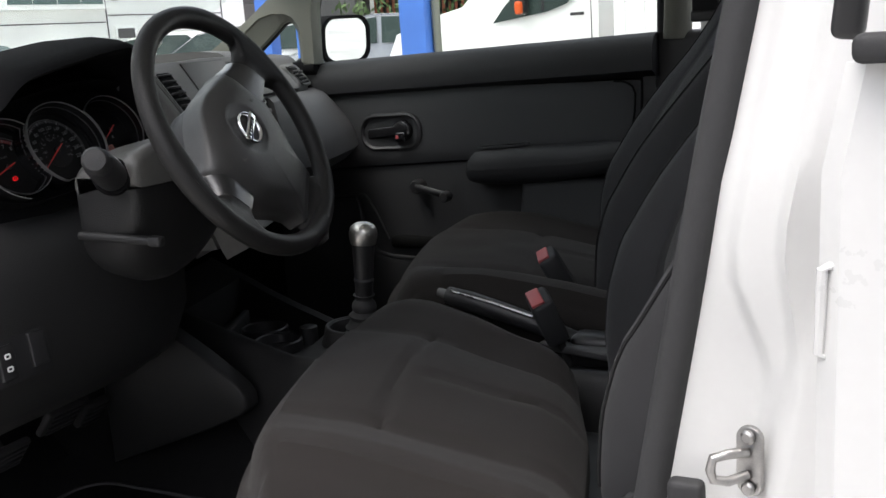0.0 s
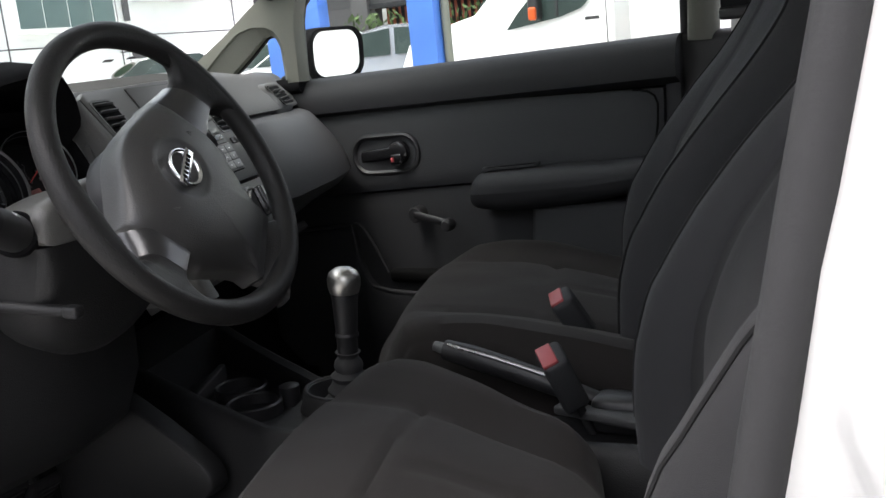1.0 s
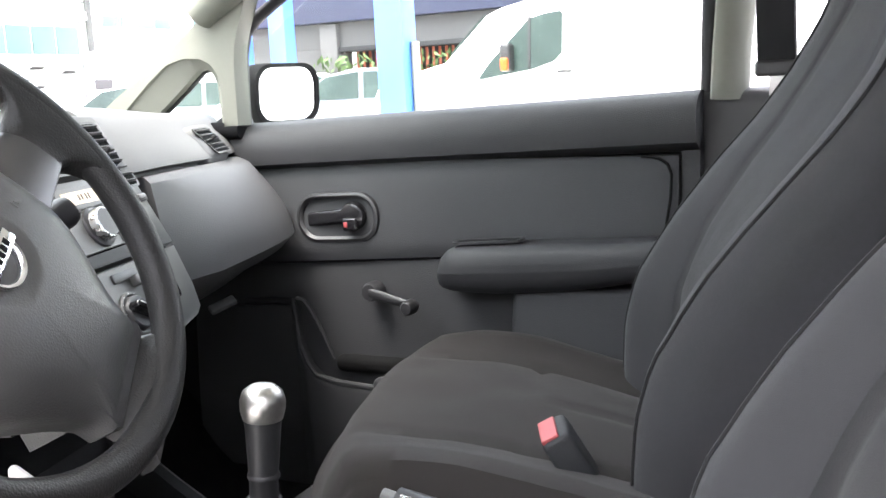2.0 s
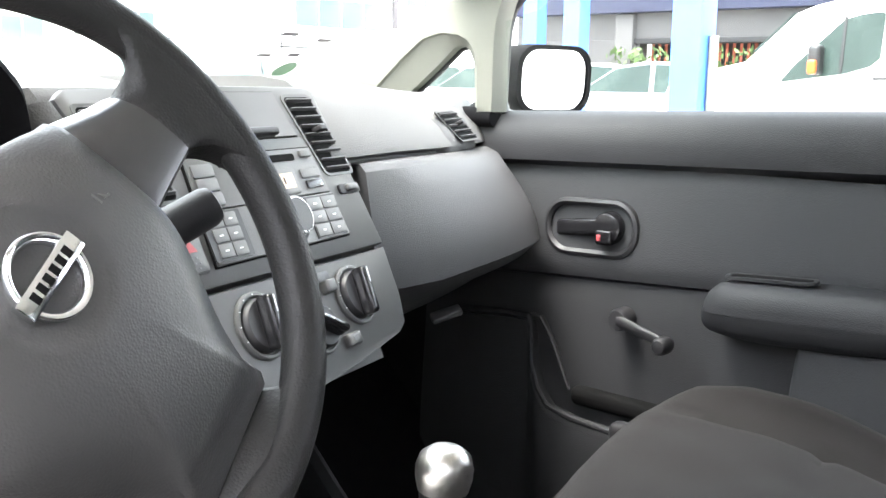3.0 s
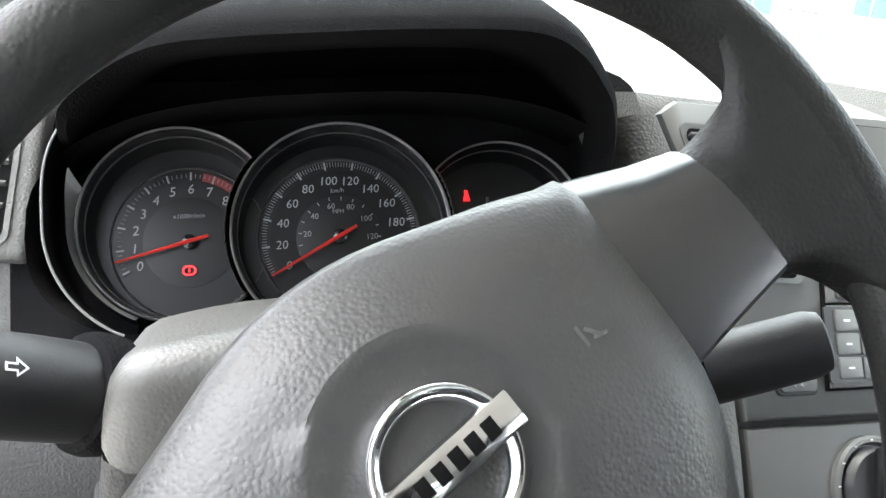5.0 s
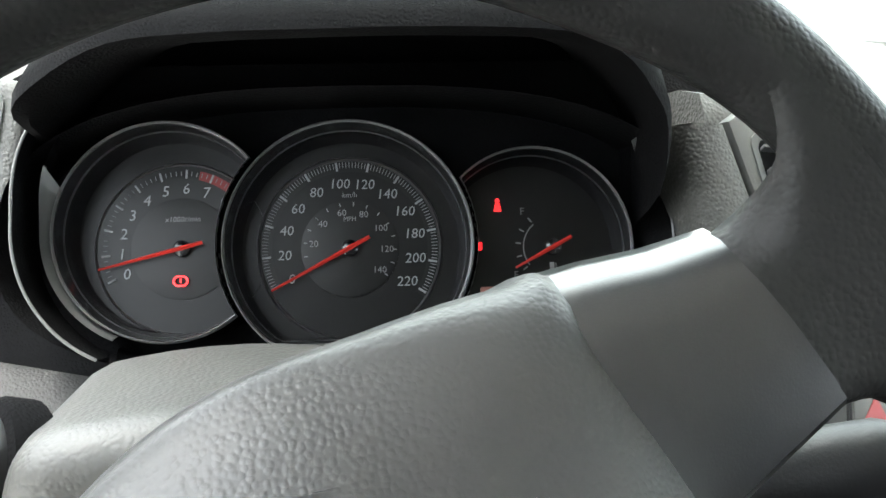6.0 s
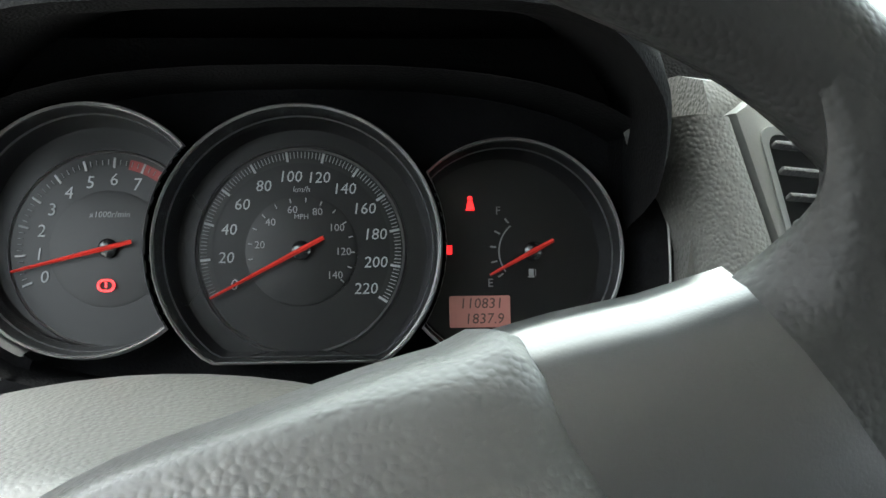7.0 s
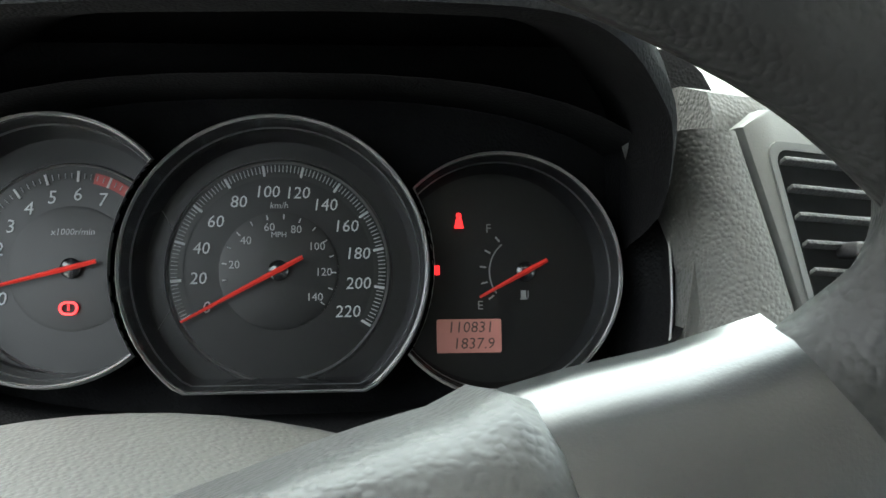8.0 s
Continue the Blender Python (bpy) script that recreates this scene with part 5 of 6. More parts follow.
                p = p0 * (1 - u) ** 2 + p1 * 2 * u * (1 - u) + p2 * u * u
                edge = max(0.0, abs(2 * v - 1) - 0.62) / 0.38
                z = lerp(-0.0103, -0.0049, smooth(u * 1.15)) - 0.0060 * edge ** 3 * (1 - u)
                z = lerp(-0.0107 + e0, z, smooth(u * 2.6))
                fr.append(WM @ Vector((s * p.x, p.y, z)))
                far = smooth((v - 0.45) / 0.55) * (0.3 + 0.7 * math.sin(math.pi * u))
                bk.append(WM @ Vector((s * (p.x + 0.009 * far), lerp(p.y, -0.003, 0.03) - 0.006 * far, lerp(-0.034, -0.026, u))))
            front.append(fr)
            back.append(bk)
        piece("spoke_root", loft([f + b[::-1] for f, b in zip(front, back)]), "rim", w_, sharp=60)
    # lower spoke
    sec = []
    for y, hw, zt, th in ((-0.120, 0.0425, -0.030, 0.014), (-0.136, 0.0430, -0.0262, 0.016), (-0.142, 0.0465, -0.0190, 0.018), (-0.149, 0.055, -0.0110, 0.020), (-0.158, 0.070, -0.0080, 0.016)):
        sec.append([WM @ Vector((x, y, zt + z)) for x, z in ((hw, -th), (hw, -0.006), (hw - 0.004, 0.0), (0, 0.002), (-hw + 0.004, 0.0), (-hw, -0.006), (-hw, -th))])
    piece("lower_spoke", loft(sec), "rim", w_)
    # hub behind the pad
    piece("hub_cover", lathe([(0.055, -0.035), (0.062, -0.05), (0.060, -0.075), (0.05, -0.085)], WM, 32), "black", w_)


steering_wheel()


def column():
    c = thing("steering_column", "dark grey plastic steering column shroud with stalks", "steering column", (-0.2, -0.36, 0.85))

    def ring(y, k, z0, z1, x0, x1, r):
        """Rounded section across the column at y; k: inset of its edges."""
        drop = 0.026 * ((y + 0.366) / 0.104) ** 2
        a, b, lo = x0 + k, x1 - k, z0 + k
        pts = [(a, lo)]
        for i in range(6):
            t = math.pi / 2 * i / 5
            pts.append((a + r * (1 - math.cos(t)), -r * (1 - math.sin(t))))
        for i in range(1, 6):
            pts.append((lerp(a + r, b - r, i / 6), 0.0))
        for i in range(6):
            t = math.pi / 2 * i / 5
            pts.append((b - r * (1 - math.sin(t)), -r * (1 - math.cos(t))))
        pts.append((b, lo))
        out = []
        for i, (x, z) in enumerate(pts):
            out.append((x, y, z if i in (0, len(pts) - 1) else z1 - k - drop + 0.2 * (x - x0) + z))
        return out

    ends = [(-0.461, 0.012), (-0.4595, 0.006), (-0.456, 0.002), (-0.450, 0.0)] + [(-0.442 + 0.0135 * i, 0.0) for i in range(13)] + [(-0.274, 0.0), (-0.267, 0.002), (-0.2635, 0.006), (-0.262, 0.012)]
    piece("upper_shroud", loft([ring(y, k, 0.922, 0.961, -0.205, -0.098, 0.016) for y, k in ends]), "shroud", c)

    def low(y, k):
        g = math.sqrt(max(0.0, 1 - ((y + 0.3615) / 0.1005) ** 2))  # hull-shaped underside
        out = [(-0.204 + k, y, 0.9205), (-0.104 - k, y, 0.9205)]
        for i in range(1, 9):
            t = math.pi / 2 * i / 8
            out.append((lerp(-0.175, -0.102 - k, math.cos(t)), y, 0.918 - (0.040 + 0.095 * g) * math.sin(t)))
        return out + [(-0.204 + k, y, 0.878 - 0.090 * g)]

    # underside shade painted in: much darker colour than the upper shroud
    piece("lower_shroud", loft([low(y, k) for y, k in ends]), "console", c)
    # left stalk
    a, b = Vector((-0.135, -0.458, 0.934)), Vector((-0.066, -0.550, 0.968))
    m = Matrix.Translation(a) @ (b - a).to_track_quat("Z", "Y").to_matrix().to_4x4()
    L = (b - a).length
    st = piece("light_stalk", lathe([(0.0170, 0.0), (0.0178, 0.010), (0.0185, 0.022), (0.0186, 0.04), (0.0182, 0.06), (0.0175, 0.075), (0.0168, L - 0.012), (0.0155, L - 0.004), (0.012, L)], m, 28), "black", c, "black indicator and light stalk")
    put(part("stalk_collar", lathe([(0.0195, 0.002), (0.0225, 0.005), (0.0230, 0.014), (0.0218, 0.018), (0.0180, 0.019)], m, 28), "dash_black"), st)
    put(part("stalk_tip", lathe([(0.0150, L - 0.003), (0.0148, L + 0.006), (0.012, L + 0.010), (0.0005, L + 0.011)], m, 28), "knee"), st)
    # arrow marks on the stalk facing the driver
    side = Vector((0.75, 0.1, 0.65)).normalized()
    for k, t in enumerate((0.052, 0.064)):
        p = a + (b - a).normalized() * t
        ax = (a - b).normalized()
        mm = basis(p + (side - ax * side.dot(ax)).normalized() * 0.0186, ax, side.cross(ax) * -1)
        s = 1 if k == 0 else -1
        put(part("arrow_mark", frame_bar([(s * 0.0045, 0), (0, 0.0035), (0, 0.0015), (-s * 0.004, 0.0015), (-s * 0.004, -0.0015), (0, -0.0015), (0, -0.0035)], [(s * 0.0034, 0), (s * 0.0006, 0.0022), (s * 0.0006, 0.0008), (-s * 0.0032, 0.0008), (-s * 0.0032, -0.0008), (s * 0.0006, -0.0008), (s * 0.0006, -0.0022)], mm, 0.0003), "icon"), st)
    # right stalk
    a, b = Vector((-0.118, -0.275, 0.955)), Vector((-0.098, -0.200, 0.993))
    m = Matrix.Translation(a) @ (b - a).to_track_quat("Z", "Y").to_matrix().to_4x4()
    L = (b - a).length
    rt = piece("wiper_stalk", lathe([(0.010, 0.0), (0.0105, 0.03), (0.0130, 0.034), (0.0135, 0.045), (0.0130, L - 0.006), (0.0112, L - 0.001), (0.009, L), (0.0005, L)], m, 28), "black", c, "black wiper stalk")
    put(part("stalk_collar", lathe([(0.0140, 0.030), (0.0145, 0.038), (0.0136, 0.040)], m, 28), "gloss"), rt)
    # ignition lock with key below the shroud
    piece("ignition_lock", lathe([(0.018, 0), (0.018, 0.02), (0.015, 0.024), (0.004, 0.024)], basis((-0.085, -0.262, 0.885), (0, 0, 1), (-1, 0, 0)) , 24), "black", c)
    # tilt lever
    piece("tilt_lever", rbox((0.12, 0.013, 0.011), 0.005, 3, pose(-0.137, -0.459, 0.860, 0, 4, 8)), "console", c)
    piece("lever_tip", rbox((0.018, 0.015, 0.013), 0.004, 2, pose(-0.087, -0.452, 0.8565, 0, 4, 8)), "knee", c)
    piece("key_tag", rbox((0.028, 0.008, 0.012), 0.004, 2, pose(0.000, -0.36, 0.835, 20, 25, 0)), "tag", c, "pale key head below the wheel")


column()


# ---- seats ----
def seat(name, label, x0, y0, z0, L, W, edge, inner, drop):
    """x0: cushion front; y0: middle; z0: cushion top; L, W: cushion length and width; edge: x of the backrest's lower front; inner: side (+1 or -1) towards the tunnel."""
    s = thing(name, label, "car seat", (x0 + 0.27, y0, FLOOR_Z), "front seats")
    K = 0.285

    def cushion(q, p):
        side = smooth((abs(q.y) - 0.52) / 0.42)
        top = smooth((q.z + 0.1) / 0.9)
        lift = 0.024 * side * smooth((q.x + 1.0) / 0.5) * smooth((1.0 - abs(q.y)) / 0.25 + 0.4)
        nose = -0.045 * smooth((-q.x - 0.70) / 0.30) ** 2
        back = -drop * smooth((q.x + 0.4) / 1.4)
        groove = -0.006 * math.exp(-((abs(q.y) - 0.54) / 0.03) ** 2) * smooth((q.x + 0.85) / 0.2)
        cross = -0.006 * math.exp(-((q.x + 0.02 + 0.10 * (1 - q.y * q.y)) / 0.03) ** 2) * (abs(q.y) < 0.54)
        mid = -0.005 * math.exp(-(q.y / 0.035) ** 2) * smooth((q.x + 0.05) / 0.1)
        crown = 0.008 * (1 - min(1, (q.y / 0.5) ** 2)) * (1 - min(1, ((q.x - 0.1) / 0.9) ** 2))
        front = -(0.085 if q.y > 0 else 0.050) * abs(q.y) ** 2.6 * smooth((-q.x) / 1.0)
        pinch = -0.09 * max(0.0, q.y) * smooth((q.x + 0.3) / 1.3)
        ripple = 0.0022 * noise.noise(Vector((p.x * 14, p.y * 14, z0 + y0)))
        return Vector((p.x - front - K * (p.y - y0), p.y + pinch, p.z + top * (lift + nose + back + groove + cross + mid + crown + ripple)))

    piece("cushion", rbox((L, W, 0.16), 0.055, 34, T(x0 + L / 2, y0, z0 - 0.075), deform=cushion), "cloth", s)
    piece("seat_base", rbox((0.40, 0.42, 0.16), 0.03, 3, T(x0 + 0.26, y0, z0 - 0.21)), "black", s)
    for k in (-1, 1):
        piece("seat_rail", rbox((0.5, 0.03, 0.03), 0.006, 1, T(x0 + 0.25, y0 + k * 0.17, FLOOR_Z + 0.015)), "steel", s)
    piece("side_valance", rbox((0.44, 0.03, 0.09), 0.012, 3, T(x0 + 0.30 + K * inner * 0.27, y0 - inner * 0.270, z0 - 0.12)), "black", s)

    # backrest: bolsters stand forward low down and sweep back with height
    curve = [(-0.06, 0.004), (0.0, 0.0), (0.067, 0.006), (0.13, 0.024), (0.184, 0.056), (0.22, 0.080), (0.26, 0.112), (0.30, 0.145), (0.35, 0.190), (0.40, 0.226), (0.46, 0.258), (0.54, 0.290), (0.575, 0.315)]

    def front(h):
        for (a, x), (b, y) in zip(curve, curve[1:]):
            if h <= b:
                return edge + lerp(x, y, (h - a) / (b - a))
        return edge + curve[-1][1]

    def at(v, h):
        """A place on the front of the backrest: v from -1 to 1 across, h above the cushion."""
        half = 0.262 - 0.030 * smooth((0.10 - h) / 0.16) - 0.075 * smooth((h - 0.34) / 0.26)
        a = abs(v)
        dish = lerp(0.075, 0.012, smooth(h / 0.42)) * (1 - smooth((a - 0.42) / 0.34)) - 0.012 * math.exp(-((h - 0.16) / 0.10) ** 2) * (1 - smooth((a - 0.3) / 0.3))
        seam = 0.008 * math.exp(-((a - 0.50) / 0.03) ** 2)
        turn = 0.055 * max(0.0, (a - 0.80) / 0.20) ** 2.2
        lid = 0.05 * smooth((h - 0.54) / 0.04) ** 2
        wave = 0.0025 * noise.noise(Vector((v * 4, h * 16, y0)))
        return Vector((front(h) + dish + seam + turn + lid + wave - K * half * v, y0 + half * v, z0 + h))

    hs = [-0.05 + 0.62 * i / 30 for i in range(31)]

    def block(v0, v1, n):
        rings = []
        for h in hs:
            f = [at(lerp(v0, v1, i / n), h) for i in range(n + 1)]
            back = max(front(h) + 0.11, edge + 0.13 + 0.30 * (h + 0.05))
            rings.append(f + [Vector((max(back - K * (p.y - y0), p.x + 0.01), p.y, p.z)) for p in reversed(f)])
        return loft(rings)

    piece("backrest", block(-0.53, 0.53, 18), "cloth_back", s)
    for k in (-1, 1):
        bol = piece("bolster", block(k * 0.51, k * 1.0, 14), "cloth_side", s, "grey cloth side bolster")
        put(part("piping", tube([at(k * 0.83, h) + Vector((-0.001, 0, 0)) for h in hs[2:27]], 0.0022, 6), "cloth_back"), bol)
    top = at(0, 0.57)
    R = pose(top.x + 0.075, y0, top.z + 0.12, 0, 16, 0)
    hr = piece("headrest", rbox((0.10, 0.27, 0.19), 0.045, 8, R, deform=lambda q, p: Vector((p.x, p.y * (1 - 0.12 * (q.z + 1) / 2), p.z))), "cloth", s)
    for k in (-1, 1):
        put(part("headrest_post", tube([R @ Vector((0, k * 0.07, -0.16)), R @ Vector((0, k * 0.07, -0.06))], 0.006, 10), "chrome"), hr)
    piece("recliner_cover", rbox((0.10, 0.03, 0.12), 0.025, 4, pose(edge + 0.06 + K * inner * 0.27, y0 - inner * 0.270, z0 - 0.04, 0, 12, 0)), "black", s)
    return s


seat("driver_seat", "black cloth driver seat with side bolsters", 0.085, -0.335, 0.670, 0.42, 0.57, 0.428, 1, 0.030)
ps = seat("passenger_seat", "black cloth front passenger seat with side bolsters", -0.305, 0.355, 0.668, 0.645, 0.60, 0.208, -1, 0.050)
piece("adjuster_lever", rbox((0.052, 0.020, 0.016), 0.007, 4, pose(0.134, 0.100, 0.655, 0, 6, -8)), "bezel", ps, "pale grey seat adjuster lever")


def buckle(x, y, z, rx, ry, rz, h):
    b = thing("seat_belt_buckle", "black seat belt buckle with a red release button", "buckle", (x, y, z - h), "belt buckles")
    m = pose(x, y, z, rx, ry, rz)
    piece("housing", rbox((0.034, 0.050, 0.080), 0.008, 3, m @ T(0, 0, -0.040)), "door_soft", b)
    piece("release_button", rbox((0.020, 0.040, 0.006), 0.002, 2, m @ T(-0.005, 0, 0.0)), "red", b, "red press button")
    piece("stalk", rbox((0.012, 0.03, h), 0.005, 2, m @ T(0.002, 0, -0.07 - h / 2)), "rubber", b)


def seat_belt():
    """Passenger's belt webbing hanging by the centre pillar."""
    b = thing("seat_belt", "black seat belt webbing beside the centre pillar", "seat belt", (0.36, 0.62, 1.08))
    path = [(0.352, 0.630, 1.082), (0.350, 0.632, 1.16), (0.352, 0.630, 1.26), (0.362, 0.622, 1.36), (0.372, 0.612, 1.44)]
    rings = []
    for x, y, z in path:
        rings.append([(x - 0.026, y, z), (x - 0.024, y - 0.006, z), (x + 0.024, y - 0.006, z), (x + 0.026, y, z), (x + 0.024, y + 0.004, z), (x - 0.024, y + 0.004, z)])
    piece("webbing", loft(rings), "webbing", b)
    piece("tongue", rbox((0.058, 0.016, 0.022), 0.006, 3, T(0.352, 0.629, 1.076)), "black", b)
    piece("tongue_plate", rbox((0.020, 0.003, 0.034), 0.001, 1, T(0.352, 0.629, 1.054)), "steel", b)
    piece("guide_loop", rbox((0.075, 0.026, 0.035), 0.010, 3, pose(0.374, 0.610, 1.445, 0, 0, 0)), "black", b)


seat_belt()
buckle(0.178, 0.165, 0.708, 12, -28, 20, 0.08)
buckle(0.245, -0.050, 0.696, 18, -22, 30, 0.07)


# ---- centre console, lever, handbrake ----
def console():
    c = thing("centre_console", "dark plastic centre console with tray and cup holders", "centre console", (-0.1, 0, 0.50))
    # tray: walls with hollow floor, flared and skewed towards the dash
    def sect(x, c0, w, z, zf):
        pts = [(-w - 0.03, 0.42), (-w - 0.024, z - 0.06), (-w - 0.014, z - 0.012), (-w - 0.006, z - 0.002), (-w, z), (-w + 0.014, z - 0.004), (-w + 0.02, zf), (w - 0.02, zf), (w - 0.014, z - 0.004), (w, z), (w + 0.006, z - 0.002), (w + 0.014, z - 0.012), (w + 0.024, z - 0.06), (w + 0.03, 0.42)]
        return [(x - 0.22 * y, c0 + y, h) for y, h in pts]

    st = [(-0.56, 0.10, 0.135, 0.655, 0.651), (-0.457, 0.078, 0.127, 0.632, 0.628), (-0.447, 0.075, 0.126, 0.630, 0.562), (-0.36, 0.045, 0.115, 0.616, 0.558), (-0.28, 0.015, 0.107, 0.607, 0.556), (-0.20, -0.015, 0.100, 0.600, 0.556), (-0.165, -0.030, 0.096, 0.598, 0.557), (-0.155, -0.034, 0.095, 0.598, 0.594), (-0.08, -0.040, 0.093, 0.600, 0.598), (0.02, -0.035, 0.090, 0.602, 0.600), (0.06, -0.02, 0.088, 0.600, 0.58), (0.10, -0.01, 0.085, 0.598, 0.565), (0.35, 0, 0.085, 0.605, 0.58), (0.55, 0, 0.085, 0.605, 0.60)]
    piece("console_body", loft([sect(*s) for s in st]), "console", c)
    for x, y in ((-0.265, 0.005), (-0.335, 0.062)):
        piece("cup_ring", lathe([(0.043, 0.0), (0.043, 0.018), (0.040, 0.020), (0.037, 0.018), (0.036, 0.002)], T(x, y, 0.556), 28, cap=False), "black", c)
    piece("tray_divider", rbox((0.012, 0.15, 0.030), 0.004, 2, pose(-0.394, 0.057, 0.570, 0, 0, 23)), "dash", c)
    piece("power_socket", lathe([(0.016, 0), (0.016, 0.030), (0.012, 0.032), (0.001, 0.032)], T(-0.232, 0.052, 0.556), 20), "black", c)
    # raised cup round the lever
    m = T(-0.066, -0.032, 0.598)
    piece("shift_surround", lathe([(0.064, 0.0), (0.060, 0.012), (0.057, 0.026), (0.054, 0.029), (0.050, 0.027), (0.046, 0.010), (0.044, 0.002)], m @ Matrix.Diagonal((1.15, 0.92, 1, 1)), 36, cap=False), "console", c)
    piece("surround_lip", tube([m @ Vector((0.062 * math.cos(a), 0.050 * math.sin(a), 0.0285)) for a in [2 * math.pi * k / 40 for k in range(40)]], 0.0022, 8, loop=True), "black", c)
    # grey panel behind the handbrake; slot and cup well shade painted as dark pieces
    rp = piece("rear_panel", rbox((0.17, 0.15, 0.012), 0.004, 3, pose(0.325, 0.045, 0.6065, 0, 0, -14)), "dash", c, "paler grey rear console panel")
    put(part("rear_slot", rbox((0.060, 0.016, 0.004), 0.0018, 2, pose(0.272, 0.084, 0.6125, 0, 0, -6)), "deep"), rp)
    put(part("rear_cup", lathe([(0.027, 0.0), (0.027, 0.004), (0.024, 0.005), (0.022, 0.001), (0.001, 0.001)], T(0.280, 0.030, 0.6122), 28), "deep"), rp)
    # knee pad beside the tunnel
    pad = [(-0.52, 0.71), (-0.352, 0.630), (-0.30, 0.601), (-0.245, 0.566), (-0.222, 0.548), (-0.213, 0.534), (-0.213, 0.516), (-0.225, 0.503), (-0.30, 0.468), (-0.52, 0.38)]
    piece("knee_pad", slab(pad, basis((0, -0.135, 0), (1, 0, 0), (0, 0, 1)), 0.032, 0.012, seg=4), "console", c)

    g = thing("gear_lever", "black gear lever with a worn metal knob top", "gear lever", (-0.05, -0.035, 0.60))
    base, top = Vector((-0.070, -0.024, 0.60)), Vector((-0.056, -0.022, 0.793))
    d = (top - base).normalized()
    m = Matrix.Translation(base) @ d.to_track_quat("Z", "Y").to_matrix().to_4x4()
    L = (top - base).length
    # pleated boot
    rings = []
    for i in range(12):
        t = i / 11
        r = lerp(0.040, 0.015, t ** 0.6) + 0.003 * math.sin(i * 2.4)
        rings.append([m @ Vector((r * math.cos(a) * (1 + 0.10 * math.cos(4 * a) * (1 - t)), r * math.sin(a), t * 0.075)) for a in (2 * math.pi * k / 24 for k in range(24))])
    piece("boot", loft(rings), "rubber", g)
    piece("shaft", lathe([(0.0145, 0.065), (0.0145, 0.095), (0.0165, 0.098), (0.0165, 0.101), (0.0150, 0.103), (0.0180, 0.15), (0.0205, 0.170)], m, 24), "black", g)
    piece("knob_top", lathe([(0.0200, L - 0.034), (0.0225, L - 0.024), (0.0228, L - 0.015), (0.0200, L - 0.006), (0.013, L - 0.0005), (0.006, L + 0.001), (0.0004, L + 0.0012)], m, 32), "knobtop", g, "scuffed silver knob top")

    h = thing("handbrake", "black handbrake lever with a grey push button, lowered", "handbrake", (0.2, 0.06, 0.60))
    path = [(0.31, 0.020, 0.600), (0.23, 0.022, 0.626), (0.16, 0.025, 0.645), (0.10, 0.028, 0.659), (0.060, 0.029, 0.667)]
    piece("grip", tube(path, [0.013, 0.014, 0.015, 0.016, 0.014], 16), "black", h)
    piece("push_button", tube([(0.061, 0.029, 0.667), (0.043, 0.030, 0.671)], [0.008, 0.007], 14), "stack", h)
    piece("handbrake_pivot", rbox((0.10, 0.05, 0.05), 0.015, 3, T(0.32, 0.020, 0.60)), "black", h)
    piece("chrome_strip", tube([(0.21, 0.013, 0.646), (0.14, 0.015, 0.664), (0.070, 0.018, 0.678)], 0.0022, 8), "satin", h)


console()


# ---- pedals and mat ----
def footwell():
    for x, y, z, w in ((-0.52, -0.195, 0.490, 0.055), (-0.51, -0.270, 0.510, 0.075), (-0.51, -0.385, 0.488, 0.075)):
        p = thing("pedal", "black rubber foot pedal on a steel arm", "pedal", (x, y, z), "foot pedals")
        m = pose(x, y, z, 0, 40, 0)
        piece("pad", rbox((0.014, w, 0.055), 0.005, 3, m), "rubber", p)
        for k in range(4):
            piece("rib", rbox((0.004, w * 0.8, 0.004), 0.001, 1, m @ T(0.0085, 0, -0.02 + 0.013 * k)), "rubber", p)
        piece("arm", tube([m @ Vector((-0.005, 0, 0)), (x - 0.06, y, z + 0.10), (x - 0.10, y, z + 0.26)], 0.008, 8), "black", p)
    f = thing("floor_mat", "black carpet floor mat with piped edge", "floor mat", (-0.32, -0.38, FLOOR_Z + 0.012))
    piece("mat", slab(rrect(0.52, 0.40, 0.06, 0, 0), T(-0.30, -0.38, FLOOR_Z + 0.010), 0.010, 0.003), "carpet", f)
    piece("binding", tube([(-0.30 + x, -0.38 + y, FLOOR_Z + 0.020) for x, y in rrect(0.52, 0.40, 0.06)], 0.004, 6, loop=True), "rubber", f)
    for k, x in enumerate((-0.245, -0.222)):
        piece("woven_mark", rbox((0.006, 0.034, 0.002), 0.0005, 1, pose(x, -0.215, FLOOR_Z + 0.0225, 0, 0, 6)), "icon", f)


footwell()


# ---- outside ----
def screen_at(y, z):
    """A place just inside the windscreen at that y and height."""
    u = (z - 1.02 - 0.02 * (1 - (y / 0.7) ** 2)) / 0.45
    return Vector((lerp(-1.12, -0.28, u) - 0.10 * (1 - (y / 0.7) ** 2) * (1 - 0.5 * u) + 0.012, y, z))


